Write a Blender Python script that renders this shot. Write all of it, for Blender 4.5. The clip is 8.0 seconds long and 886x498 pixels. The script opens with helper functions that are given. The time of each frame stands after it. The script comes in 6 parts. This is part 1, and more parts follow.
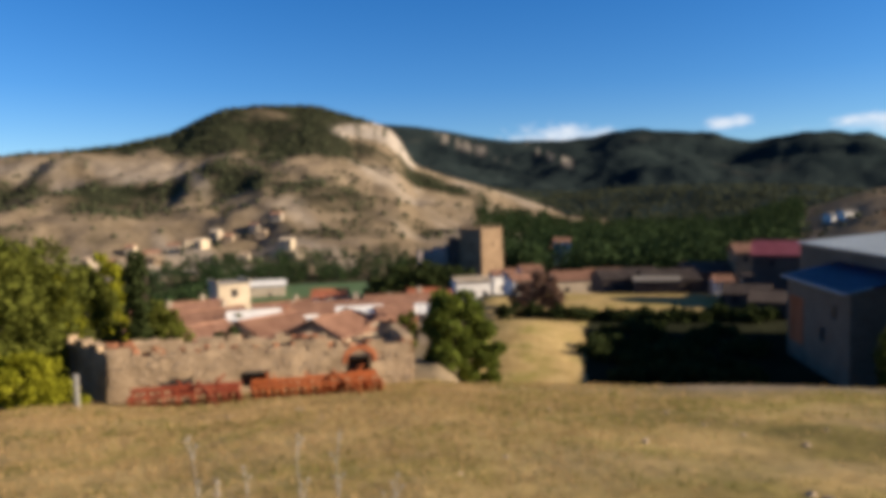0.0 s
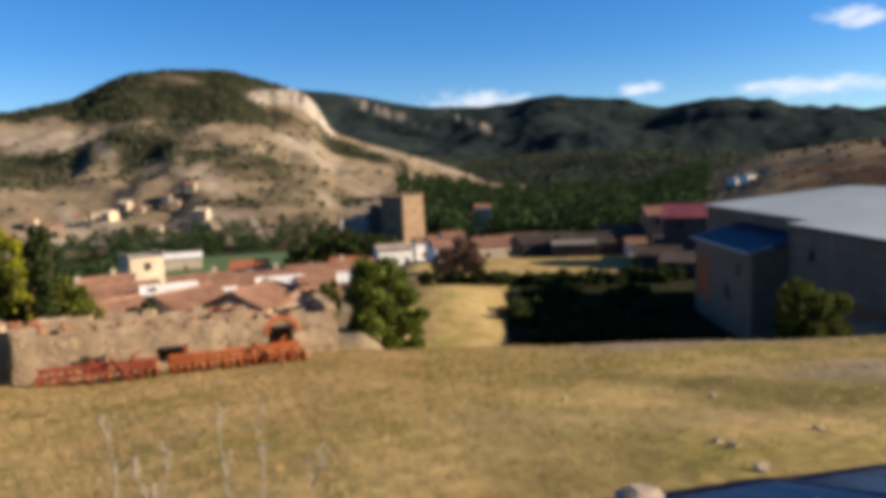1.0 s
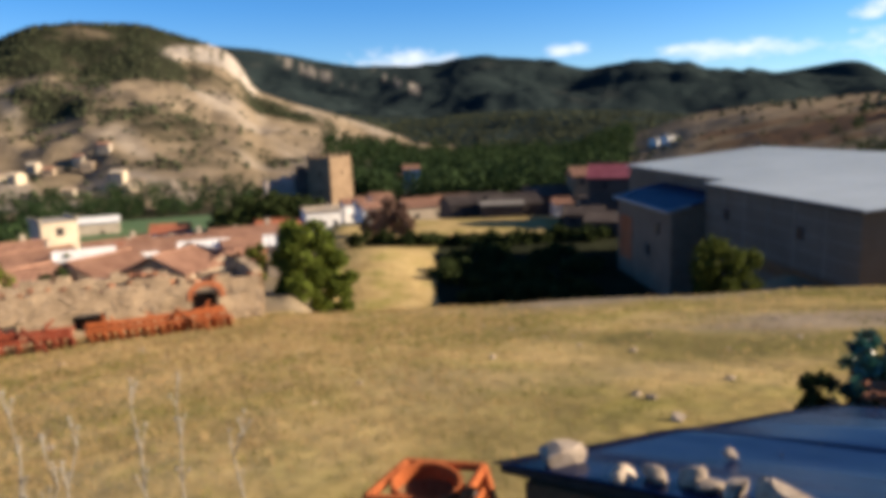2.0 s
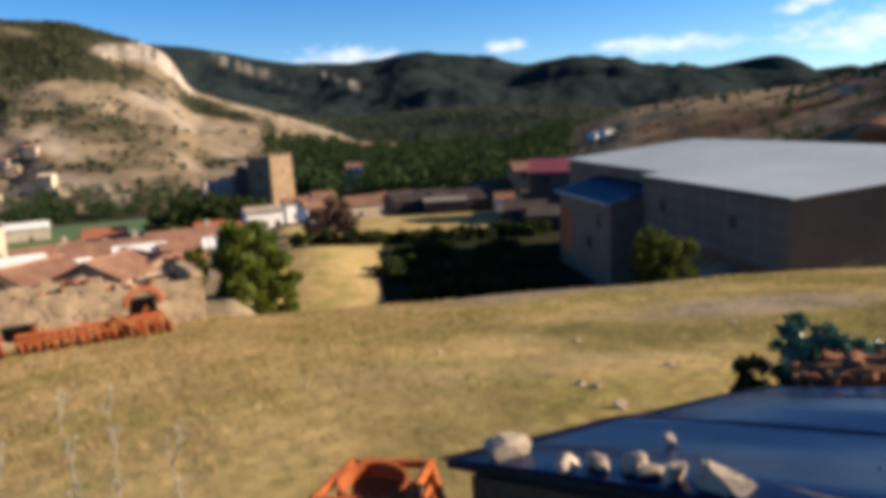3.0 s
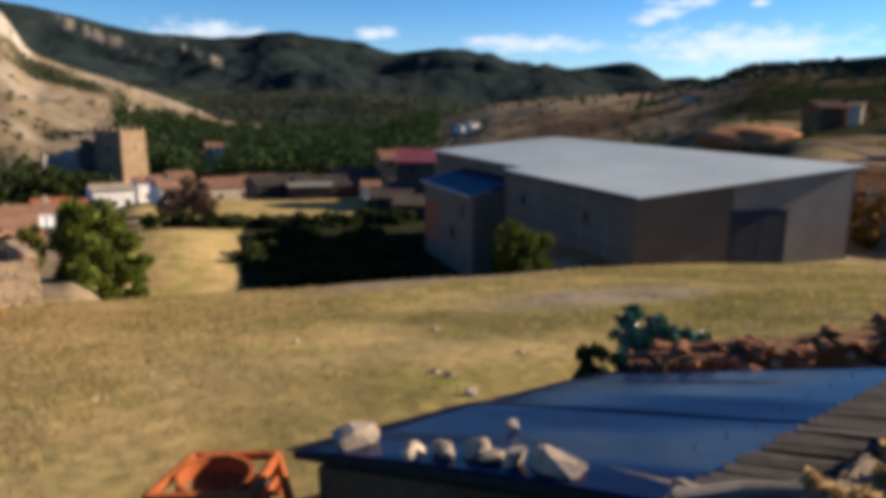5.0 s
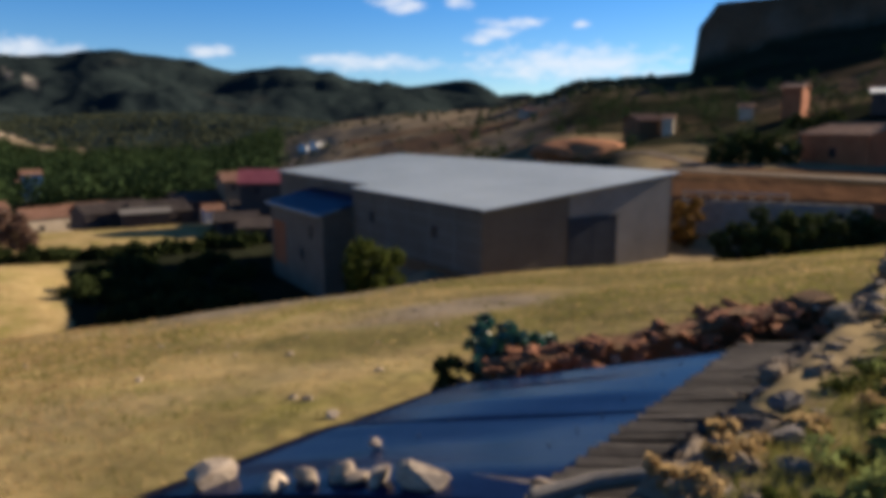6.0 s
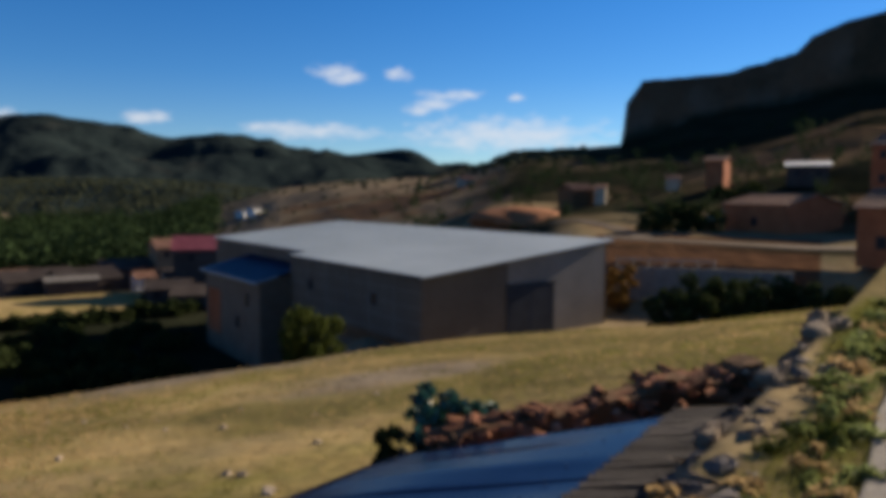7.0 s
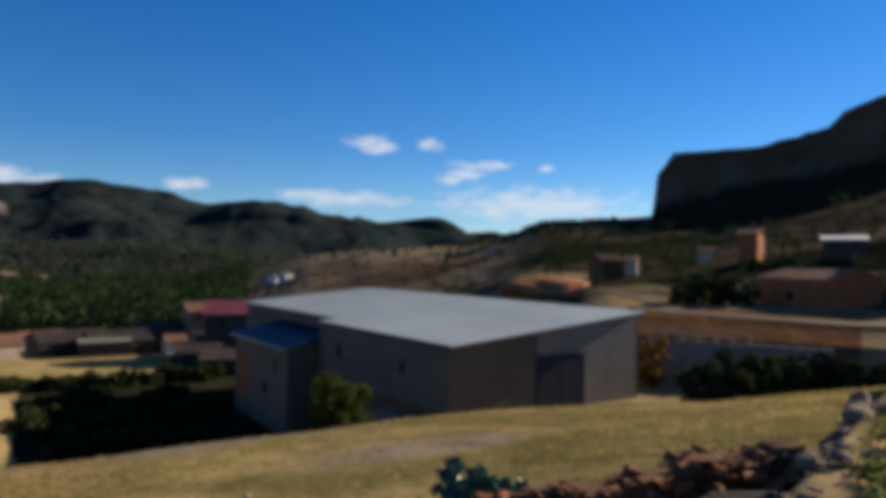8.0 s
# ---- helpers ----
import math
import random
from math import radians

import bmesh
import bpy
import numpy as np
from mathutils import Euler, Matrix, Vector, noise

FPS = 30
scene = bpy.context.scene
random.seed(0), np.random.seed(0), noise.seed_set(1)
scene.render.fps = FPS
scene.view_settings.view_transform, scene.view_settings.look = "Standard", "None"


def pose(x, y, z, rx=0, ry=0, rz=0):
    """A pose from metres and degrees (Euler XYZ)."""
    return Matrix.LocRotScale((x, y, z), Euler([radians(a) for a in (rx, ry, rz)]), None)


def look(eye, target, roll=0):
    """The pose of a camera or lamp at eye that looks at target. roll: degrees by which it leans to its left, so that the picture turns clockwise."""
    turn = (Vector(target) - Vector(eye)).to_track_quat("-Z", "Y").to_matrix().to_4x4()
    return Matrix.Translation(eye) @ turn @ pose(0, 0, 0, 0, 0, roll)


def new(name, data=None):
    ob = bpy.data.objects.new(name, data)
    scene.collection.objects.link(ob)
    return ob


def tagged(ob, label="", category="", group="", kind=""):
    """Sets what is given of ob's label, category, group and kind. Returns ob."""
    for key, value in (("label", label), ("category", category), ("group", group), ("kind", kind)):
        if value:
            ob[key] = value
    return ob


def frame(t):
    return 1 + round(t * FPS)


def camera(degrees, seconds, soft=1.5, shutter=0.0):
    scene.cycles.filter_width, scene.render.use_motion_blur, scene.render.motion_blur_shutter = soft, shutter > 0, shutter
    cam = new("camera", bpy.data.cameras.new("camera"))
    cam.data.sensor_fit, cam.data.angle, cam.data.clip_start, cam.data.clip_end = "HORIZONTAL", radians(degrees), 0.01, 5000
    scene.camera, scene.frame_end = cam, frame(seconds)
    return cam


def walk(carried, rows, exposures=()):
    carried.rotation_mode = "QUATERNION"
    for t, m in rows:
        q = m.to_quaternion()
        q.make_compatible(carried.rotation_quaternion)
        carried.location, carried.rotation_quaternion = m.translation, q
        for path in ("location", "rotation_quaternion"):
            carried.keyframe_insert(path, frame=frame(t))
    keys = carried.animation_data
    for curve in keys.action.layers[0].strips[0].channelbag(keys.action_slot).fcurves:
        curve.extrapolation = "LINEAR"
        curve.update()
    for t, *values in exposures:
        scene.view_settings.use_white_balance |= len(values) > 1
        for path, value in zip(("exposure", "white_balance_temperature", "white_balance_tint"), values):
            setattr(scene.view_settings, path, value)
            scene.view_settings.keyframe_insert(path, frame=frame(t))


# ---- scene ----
# camera and walk
cam = camera(64.2, 8.0, soft=6.2)
EYE = 1.6
PATH = [
    (0.0, 0.000, 0.000, 0.000, 0.00, -3.60, 1.50),
    (0.5, -0.010, -0.040, 0.002, -3.16, -4.34, 2.14),
    (1.0, 0.005, 0.010, -0.010, -6.27, -6.44, 2.09),
    (1.5, 0.038, 0.061, -0.012, -9.27, -8.98, 1.97),
    (2.0, 0.059, 0.092, -0.024, -11.93, -9.77, 1.94),
    (3.5, 0.123, 0.105, -0.032, -18.99, -10.28, 2.73),
    (4.0, 0.146, 0.097, -0.029, -21.91, -10.35, 1.88),
    (5.5, 0.200, 0.105, -0.040, -32.52, -11.46, -0.96),
    (6.0, 0.171, 0.082, -0.019, -39.72, -9.87, 0.20),
    (6.5, 0.152, 0.093, -0.021, -43.92, -8.27, -1.34),
    (7.0, 0.125, 0.059, 0.005, -44.66, -4.46, -0.25),
    (7.5, 0.089, 0.048, 0.030, -43.29, -1.48, -1.03),
    (8.0, 0.079, 0.038, 0.045, -42.21, 1.04, -1.13),
]
EXPOSURES = [(0.0, 1.14, 6800, 11), (1.0, 1.28, 6800, 11), (2.0, 1.46, 6800, 11), (4.0, 1.38, 6800, 11), (5.5, 1.21, 6750, 11), (6.5, 0.98, 6650, 11), (7.2, 0.82, 6560, 10), (8.0, 0.85, 6520, 10)]
walk(cam, [(t, pose(x, y, EYE + z, 0, 0, yaw) @ pose(0, 0, 0, pitch) @ pose(0, 0, 0, 0, roll) @ pose(0, 0, 0, 90))
           for t, x, y, z, yaw, pitch, roll in PATH], EXPOSURES)

# ---- world and sun ----
SUN_AZ, SUN_EL = 100.0, 22.0
CLOUDS = [  # azimuth, height, half width, half height, in degrees
    (36.9, 9.1, 1.9, 0.7), (41.1, 9.4, 1.5, 0.55), (45.1, 7.8, 2.9, 0.5), (50.4, 7.6, 0.8, 0.4),
    (42.7, 6.6, 1.3, 0.55), (33.9, 4.9, 6.2, 0.8), (49.7, 4.7, 9.0, 1.6), (22.2, 5.6, 2.0, 0.6),
    (9.6, 5.2, 4.4, 1.0), (44.0, 7.1, 1.6, 0.6), (36.2, 9.4, 2.2, 0.8),
]


def nodes_of(tree):
    def node(kind, inputs=(), operation="", data_type="", blend_type="", attribute_name="", use_clamp=False):
        n = tree.nodes.new(kind)
        if operation:
            n.operation, n.use_clamp = operation, use_clamp
        if data_type:
            n.data_type = data_type
        if blend_type:
            n.blend_type = blend_type
        if attribute_name:
            n.attribute_name = attribute_name
        for k, v in dict(inputs).items():
            if isinstance(v, bpy.types.NodeSocket):
                tree.links.new(v, n.inputs[k])
            else:
                n.inputs[k].default_value = v
        return n
    return node


def ramp(node, fac, stops):
    r = node("ShaderNodeValToRGB", {0: fac})
    els = r.color_ramp.elements
    while len(els) < len(stops):
        els.new(0.5)
    for e, (p, c) in zip(els, stops):
        e.position, e.color = p, (*c, 1)
    return r.outputs[0]


def noise_of(node, vec, scale, detail=5.0, rough=0.6):
    return node("ShaderNodeTexNoise", {"Vector": vec, "Scale": scale, "Detail": detail, "Roughness": rough}).outputs[0]


def mixed(node, tree, fac, a, b, mode="MIX"):
    mx = node("ShaderNodeMix", data_type="RGBA", blend_type=mode)
    for i, v in ((0, fac), (6, a), (7, b)):
        if isinstance(v, bpy.types.NodeSocket):
            tree.links.new(v, mx.inputs[i])
        else:
            mx.inputs[i].default_value = v if i == 0 else (*v, 1)
    return mx.outputs[2]


def make_world():
    w = bpy.data.worlds.new("sky")
    scene.world = w
    w.use_nodes = True
    t = w.node_tree
    t.nodes.clear()
    node = nodes_of(t)

    def m(op, a, b=0.0, c=0.0):
        return node("ShaderNodeMath", {0: a, 1: b, 2: c}, operation=op).outputs[0]
    sky = node("ShaderNodeTexSky")
    sky.sky_type, sky.sun_disc = "NISHITA", False
    sky.sun_elevation, sky.sun_rotation = radians(SUN_EL), radians(SUN_AZ)
    sky.air_density, sky.dust_density, sky.ozone_density, sky.altitude = 0.9, 0.1, 2.0, 900.0
    co = node("ShaderNodeTexCoord").outputs["Generated"]
    xyz = node("ShaderNodeSeparateXYZ", {0: co})
    az = m("MULTIPLY", m("ARCTAN2", xyz.outputs[0], xyz.outputs[1]), 57.29578)
    el = m("MULTIPLY", m("ARCSINE", xyz.outputs[2]), 57.29578)
    flat = node("ShaderNodeCombineXYZ", {0: az, 1: m("MULTIPLY", el, 2.2), 2: 0.0}).outputs[0]
    puffs = node("ShaderNodeTexNoise", {"Vector": flat, "Scale": 0.55, "Detail": 7.0, "Roughness": 0.62}).outputs[0]
    total = None
    for a, e, rx, ry in CLOUDS:
        dx = m("DIVIDE", m("SUBTRACT", az, a), rx)
        dy = m("DIVIDE", m("SUBTRACT", el, e), ry)
        r2 = m("ADD", m("MULTIPLY", dx, dx), m("MULTIPLY", dy, dy))
        one = m("POWER", 2.718, m("MULTIPLY", r2, -0.9))
        total = one if total is None else m("MAXIMUM", total, one)
    shape = m("ADD", m("MULTIPLY", total, 1.05), m("MULTIPLY", m("SUBTRACT", puffs, 0.5), 1.9))
    cover = node("ShaderNodeMapRange", {0: m("MULTIPLY", shape, m("MINIMUM", m("MULTIPLY", total, 4.0), 1.0)), 1: 0.42, 2: 1.1, 3: 0.0, 4: 0.72})
    mix = node("ShaderNodeMix", data_type="RGBA")
    t.links.new(cover.outputs[0], mix.inputs[0])
    band = ramp(node, xyz.outputs[2], [(0.02, (0.70, 0.82, 0.94)), (0.16, (0.52, 0.75, 1.02)), (0.40, (0.46, 0.74, 1.12)), (0.75, (0.58, 0.61, 0.66))])
    clear = mixed(node, t, 1.0, sky.outputs[0], band, "MULTIPLY")
    deep = node("ShaderNodeHueSaturation", {"Saturation": 1.12, "Value": 1.0, "Color": clear})
    t.links.new(deep.outputs[0], mix.inputs[6])
    mix.inputs[7].default_value = (6.4, 6.7, 7.3, 1)
    bg = node("ShaderNodeBackground", {"Color": mix.outputs[2], "Strength": 0.064})
    node("ShaderNodeOutputWorld", {"Surface": bg.outputs[0]})


make_world()
sun = new("sun", bpy.data.lights.new("sun", "SUN"))
sun.data.energy, sun.data.angle, sun.data.color = 5.0, radians(0.53), (1.0, 0.85, 0.66)
to_sun = Vector((math.sin(radians(SUN_AZ)) * math.cos(radians(SUN_EL)), math.cos(radians(SUN_AZ)) * math.cos(radians(SUN_EL)), math.sin(radians(SUN_EL))))
sun.matrix_world = look(to_sun * 100, (0, 0, 0))


# ---- materials ----
def surface(name, dark, light, scale=3.0, rough=0.85, metal=0.0, bump=0.3, fine=8.0, stain=0.25, per_object=0.0, per_island=0.0, translucent=0.0, world=False, grain=None, spec=None):
    """A material with broad stains, fine grain and relief. dark and light: the two ends of its colour."""
    mt = bpy.data.materials.new(name)
    mt.use_nodes = True
    t = mt.node_tree
    t.nodes.clear()
    node = nodes_of(t)
    geo = node("ShaderNodeNewGeometry")
    vec = geo.outputs["Position"] if world else node("ShaderNodeTexCoord").outputs["Object"]
    if grain:
        vec = node("ShaderNodeMapping", {0: vec, 3: grain}).outputs[0]
    big = noise_of(node, vec, scale, 4.0)
    small = noise_of(node, vec, scale * fine, 6.0, 0.7)
    c = ramp(node, small, [(0.3, dark), (0.7, light)])
    stained = ramp(node, big, [(0.3, tuple(v * (1 - stain) for v in dark)), (0.65, light)])
    c = mixed(node, t, 0.5, c, stained)
    if per_object or per_island:
        rnd = node("ShaderNodeObjectInfo").outputs["Random"] if per_object else geo.outputs["Random Per Island"]
        k = max(per_object, per_island)
        v = node("ShaderNodeMapRange", {0: rnd, 1: 0.0, 2: 1.0, 3: 1 - k, 4: 1 + k}).outputs[0]
        c = node("ShaderNodeHueSaturation", {"Value": v, "Color": c, "Hue": 0.5}).outputs[0]
    b = node("ShaderNodeBump", {"Strength": bump, "Distance": 0.05, "Height": small})
    bsdf = node("ShaderNodeBsdfPrincipled", {"Base Color": c, "Roughness": rough, "Metallic": metal, "Specular IOR Level": spec if spec is not None else 0.5 if rough < 0.6 else 0.06, "Normal": b.outputs[0]})
    last = bsdf.outputs[0]
    if translucent:
        tr = node("ShaderNodeBsdfTranslucent", {"Color": c})
        last = node("ShaderNodeMixShader", {0: translucent, 1: last, 2: tr.outputs[0]}).outputs[0]
    node("ShaderNodeOutputMaterial", {0: last})
    return mt


M = {
    "stone": surface("rubble_stone", (0.165, 0.120, 0.083), (0.380, 0.297, 0.215), 1.2, bump=0.8, fine=6, per_object=0.12),
    "ruin": surface("ruin_wall", (0.2194, 0.1542, 0.0950), (0.4389, 0.3286, 0.2189), 0.9, bump=1.0, fine=5, stain=0.6),
    "ruin_stone": surface("ruin_stone", (0.225, 0.160, 0.104), (0.43, 0.33, 0.23), 3.0, bump=0.6, per_object=0.16),
    "wall_top": surface("mortared_rubble", (0.10, 0.080, 0.064), (0.25, 0.205, 0.165), 2.2, bump=0.8, fine=6, stain=0.5),
    "ruin_pale": surface("crumbled_wall", (0.24, 0.19, 0.165), (0.43, 0.36, 0.32), 0.3, bump=0.8, fine=6, stain=0.5),
    "pale_rock": surface("pale_rock", (0.20, 0.155, 0.115), (0.54, 0.44, 0.345), 4.0, bump=0.35, per_object=0.15),
    "grey_rock": surface("grey_rock", (0.125, 0.108, 0.102), (0.36, 0.31, 0.275), 5.0, bump=0.8, per_object=0.2),
    "adobe": surface("adobe", (0.096, 0.051, 0.027), (0.204, 0.12, 0.066), 2.0, bump=0.7, stain=0.4),
    "brick_red": surface("brick_red", (0.165, 0.064, 0.034), (0.345, 0.158, 0.09), 4.0, bump=0.6, per_object=0.25, per_island=0.0),
    "brick_house": surface("brick_house", (0.270, 0.085, 0.036), (0.420, 0.147, 0.069), 0.6, bump=0.4, fine=14),
    "roof_tile": surface("roof_tile", (0.172, 0.083, 0.056), (0.33, 0.191, 0.132), 0.8, bump=0.8, fine=9, per_object=0.15),
    "roof_red": surface("roof_red", (0.245, 0.075, 0.041), (0.381, 0.15, 0.088), 0.8, bump=0.6, fine=9, per_object=0.1),
    "roof_pink": surface("roof_pink", (0.18, 0.048, 0.066), (0.24, 0.078, 0.102), 0.5, bump=0.2),
    "plaster": surface("plaster", (0.286, 0.231, 0.17), (0.449, 0.381, 0.299), 0.5, bump=0.3, per_object=0.12),
    "cream": surface("cream_plaster", (0.38, 0.31, 0.22), (0.54, 0.455, 0.34), 0.5, bump=0.25),
    "whitewash": surface("whitewash", (0.546, 0.528, 0.502), (0.722, 0.713, 0.695), 0.6, bump=0.2, per_object=0.05),
    "tower_stone": surface("tower_stone", (0.150, 0.100, 0.062), (0.255, 0.182, 0.118), 0.3, bump=0.6, fine=8),
    # dark stone; on barns and keep its darkness is their shade
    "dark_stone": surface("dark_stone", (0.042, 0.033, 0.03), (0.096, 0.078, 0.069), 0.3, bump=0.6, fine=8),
    "panel": surface("wall_panel", (0.112, 0.091, 0.070), (0.160, 0.132, 0.102), 0.25, rough=0.7, bump=0.15, fine=10),
    "panel_pale": surface("wall_panel_pale", (0.215, 0.190, 0.162), (0.300, 0.268, 0.228), 0.25, rough=0.7, bump=0.15, fine=10),
    "annex": surface("annex_render", (0.150, 0.112, 0.080), (0.208, 0.158, 0.114), 0.4, rough=0.85, bump=0.3, fine=8),
    "roof_metal": surface("roof_metal", (0.356, 0.397, 0.402), (0.421, 0.461, 0.463), 0.12, rough=0.5, metal=0.0, bump=0.08, fine=12),
    "blue_roof": surface("blue_roof", (0.0035, 0.0080, 0.036), (0.0095, 0.021, 0.072), 0.9, rough=0.35, spec=0.12, metal=0.0, bump=0.1),
    "blue_sheet": surface("blue_sheet", (0.004, 0.009, 0.032), (0.009, 0.018, 0.058), 1.6, rough=0.2, spec=0.10, bump=0.05, fine=5),
    "door_metal": surface("door_metal", (0.026, 0.030, 0.040), (0.044, 0.050, 0.062), 0.8, rough=0.5, spec=0.12, bump=0.1),
    "old_board": surface("old_board", (0.030, 0.026, 0.024), (0.078, 0.070, 0.065), 3.0, rough=0.9, bump=0.6, per_object=0.3, grain=(6, 1, 6)),
    "log": surface("bleached_log", (0.18, 0.156, 0.132), (0.312, 0.282, 0.252), 6.0, bump=0.6),
    "rust": surface("rust_orange", (0.225, 0.056, 0.019), (0.435, 0.128, 0.045), 5.0, rough=0.8, bump=0.4, per_object=0.12),
    "rust_red": surface("rust_red", (0.15, 0.034, 0.019), (0.315, 0.075, 0.038), 5.0, rough=0.8, bump=0.4, per_object=0.15),
    "glass_dark": surface("dark_pane", (0.012, 0.012, 0.014), (0.02, 0.02, 0.025), 1.0, rough=0.3, spec=0.2, bump=0.0),
    "void": surface("dark_inside", (0.012, 0.01, 0.008), (0.02, 0.017, 0.014), 1.0),
    "concrete": surface("concrete", (0.1800, 0.1596, 0.1393), (0.2880, 0.2622, 0.2270), 1.5, bump=0.3, world=True),
    "bark": surface("bark", (0.036, 0.027, 0.021), (0.096, 0.072, 0.054), 4.0, bump=0.8),
    "leaf": surface("leaf_green", (0.048, 0.064, 0.012), (0.125, 0.132, 0.024), 0.7, rough=0.9, bump=0.0, per_island=0.45, translucent=0.3),
    "leaf_bright": surface("leaf_bright", (0.060, 0.090, 0.016), (0.150, 0.178, 0.034), 0.7, rough=0.9, bump=0.0, per_island=0.45, translucent=0.35),
    "leaf_mid": surface("leaf_mid", (0.036, 0.052, 0.010), (0.086, 0.100, 0.021), 0.7, rough=0.9, bump=0.0, per_island=0.45, translucent=0.25),
    "leaf_yellow": surface("leaf_yellow", (0.128, 0.145, 0.01), (0.289, 0.281, 0.025), 0.7, rough=0.9, bump=0.0, per_island=0.4, translucent=0.35),
    # dark foliage; also carries the shade of the hollow and the castle trees
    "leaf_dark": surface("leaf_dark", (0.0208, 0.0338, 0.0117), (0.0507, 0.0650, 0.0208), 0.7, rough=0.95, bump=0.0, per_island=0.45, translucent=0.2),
    "leaf_wood": surface("leaf_wood", (0.012, 0.027, 0.011), (0.036, 0.057, 0.021), 0.05, rough=0.95, bump=0.0, per_island=0.35, translucent=0.2),
    "scrub": surface("scrub_olive", (0.026, 0.033, 0.018), (0.058, 0.064, 0.034), 0.02, rough=0.95, bump=0.0, per_island=0.35),
    "leaf_teal": surface("leaf_teal", (0.013, 0.06, 0.048), (0.04, 0.136, 0.104), 2.0, rough=0.35, bump=0.0, per_island=0.4, translucent=0.15),
    "leaf_weed": surface("leaf_weed", (0.075, 0.105, 0.028), (0.27, 0.30, 0.11), 2.0, rough=0.6, bump=0.0, per_island=0.4, translucent=0.45),
    "leaf_brown": surface("leaf_brown", (0.10, 0.058, 0.042), (0.20, 0.125, 0.092), 0.7, rough=0.8, bump=0.0, per_island=0.35, translucent=0.2),
    "leaf_orange": surface("leaf_orange", (0.15, 0.078, 0.018), (0.288, 0.168, 0.048), 0.7, rough=0.8, bump=0.0, per_island=0.35, translucent=0.2),
    "dry_grass": surface("dry_grass", (0.262, 0.176, 0.078), (0.52, 0.365, 0.182), 0.22, rough=0.9, bump=0.0, per_island=0.25, translucent=0.45, world=True),
    "green_grass": surface("green_grass", (0.100, 0.102, 0.022), (0.210, 0.202, 0.056), 0.35, rough=0.9, bump=0.0, per_island=0.3, translucent=0.45, world=True),
    "pale_stalk": surface("pale_stalk", (0.216, 0.186, 0.144), (0.312, 0.282, 0.234), 3.0, rough=0.9, bump=0.0, per_island=0.2),
    "pitch": surface("sports_turf", (0.06, 0.102, 0.045), (0.09, 0.138, 0.066), 0.05, bump=0.1, fine=20),
    "road": surface("packed_road", (0.091, 0.064, 0.042), (0.134, 0.100, 0.069), 0.5, bump=0.3, world=True),
    "red_earth": surface("red_earth", (0.22, 0.088, 0.040), (0.35, 0.160, 0.080), 0.3, bump=0.8),
    "post": surface("painted_post", (0.2106, 0.1992, 0.1836), (0.2754, 0.2676, 0.2526), 4.0),
}


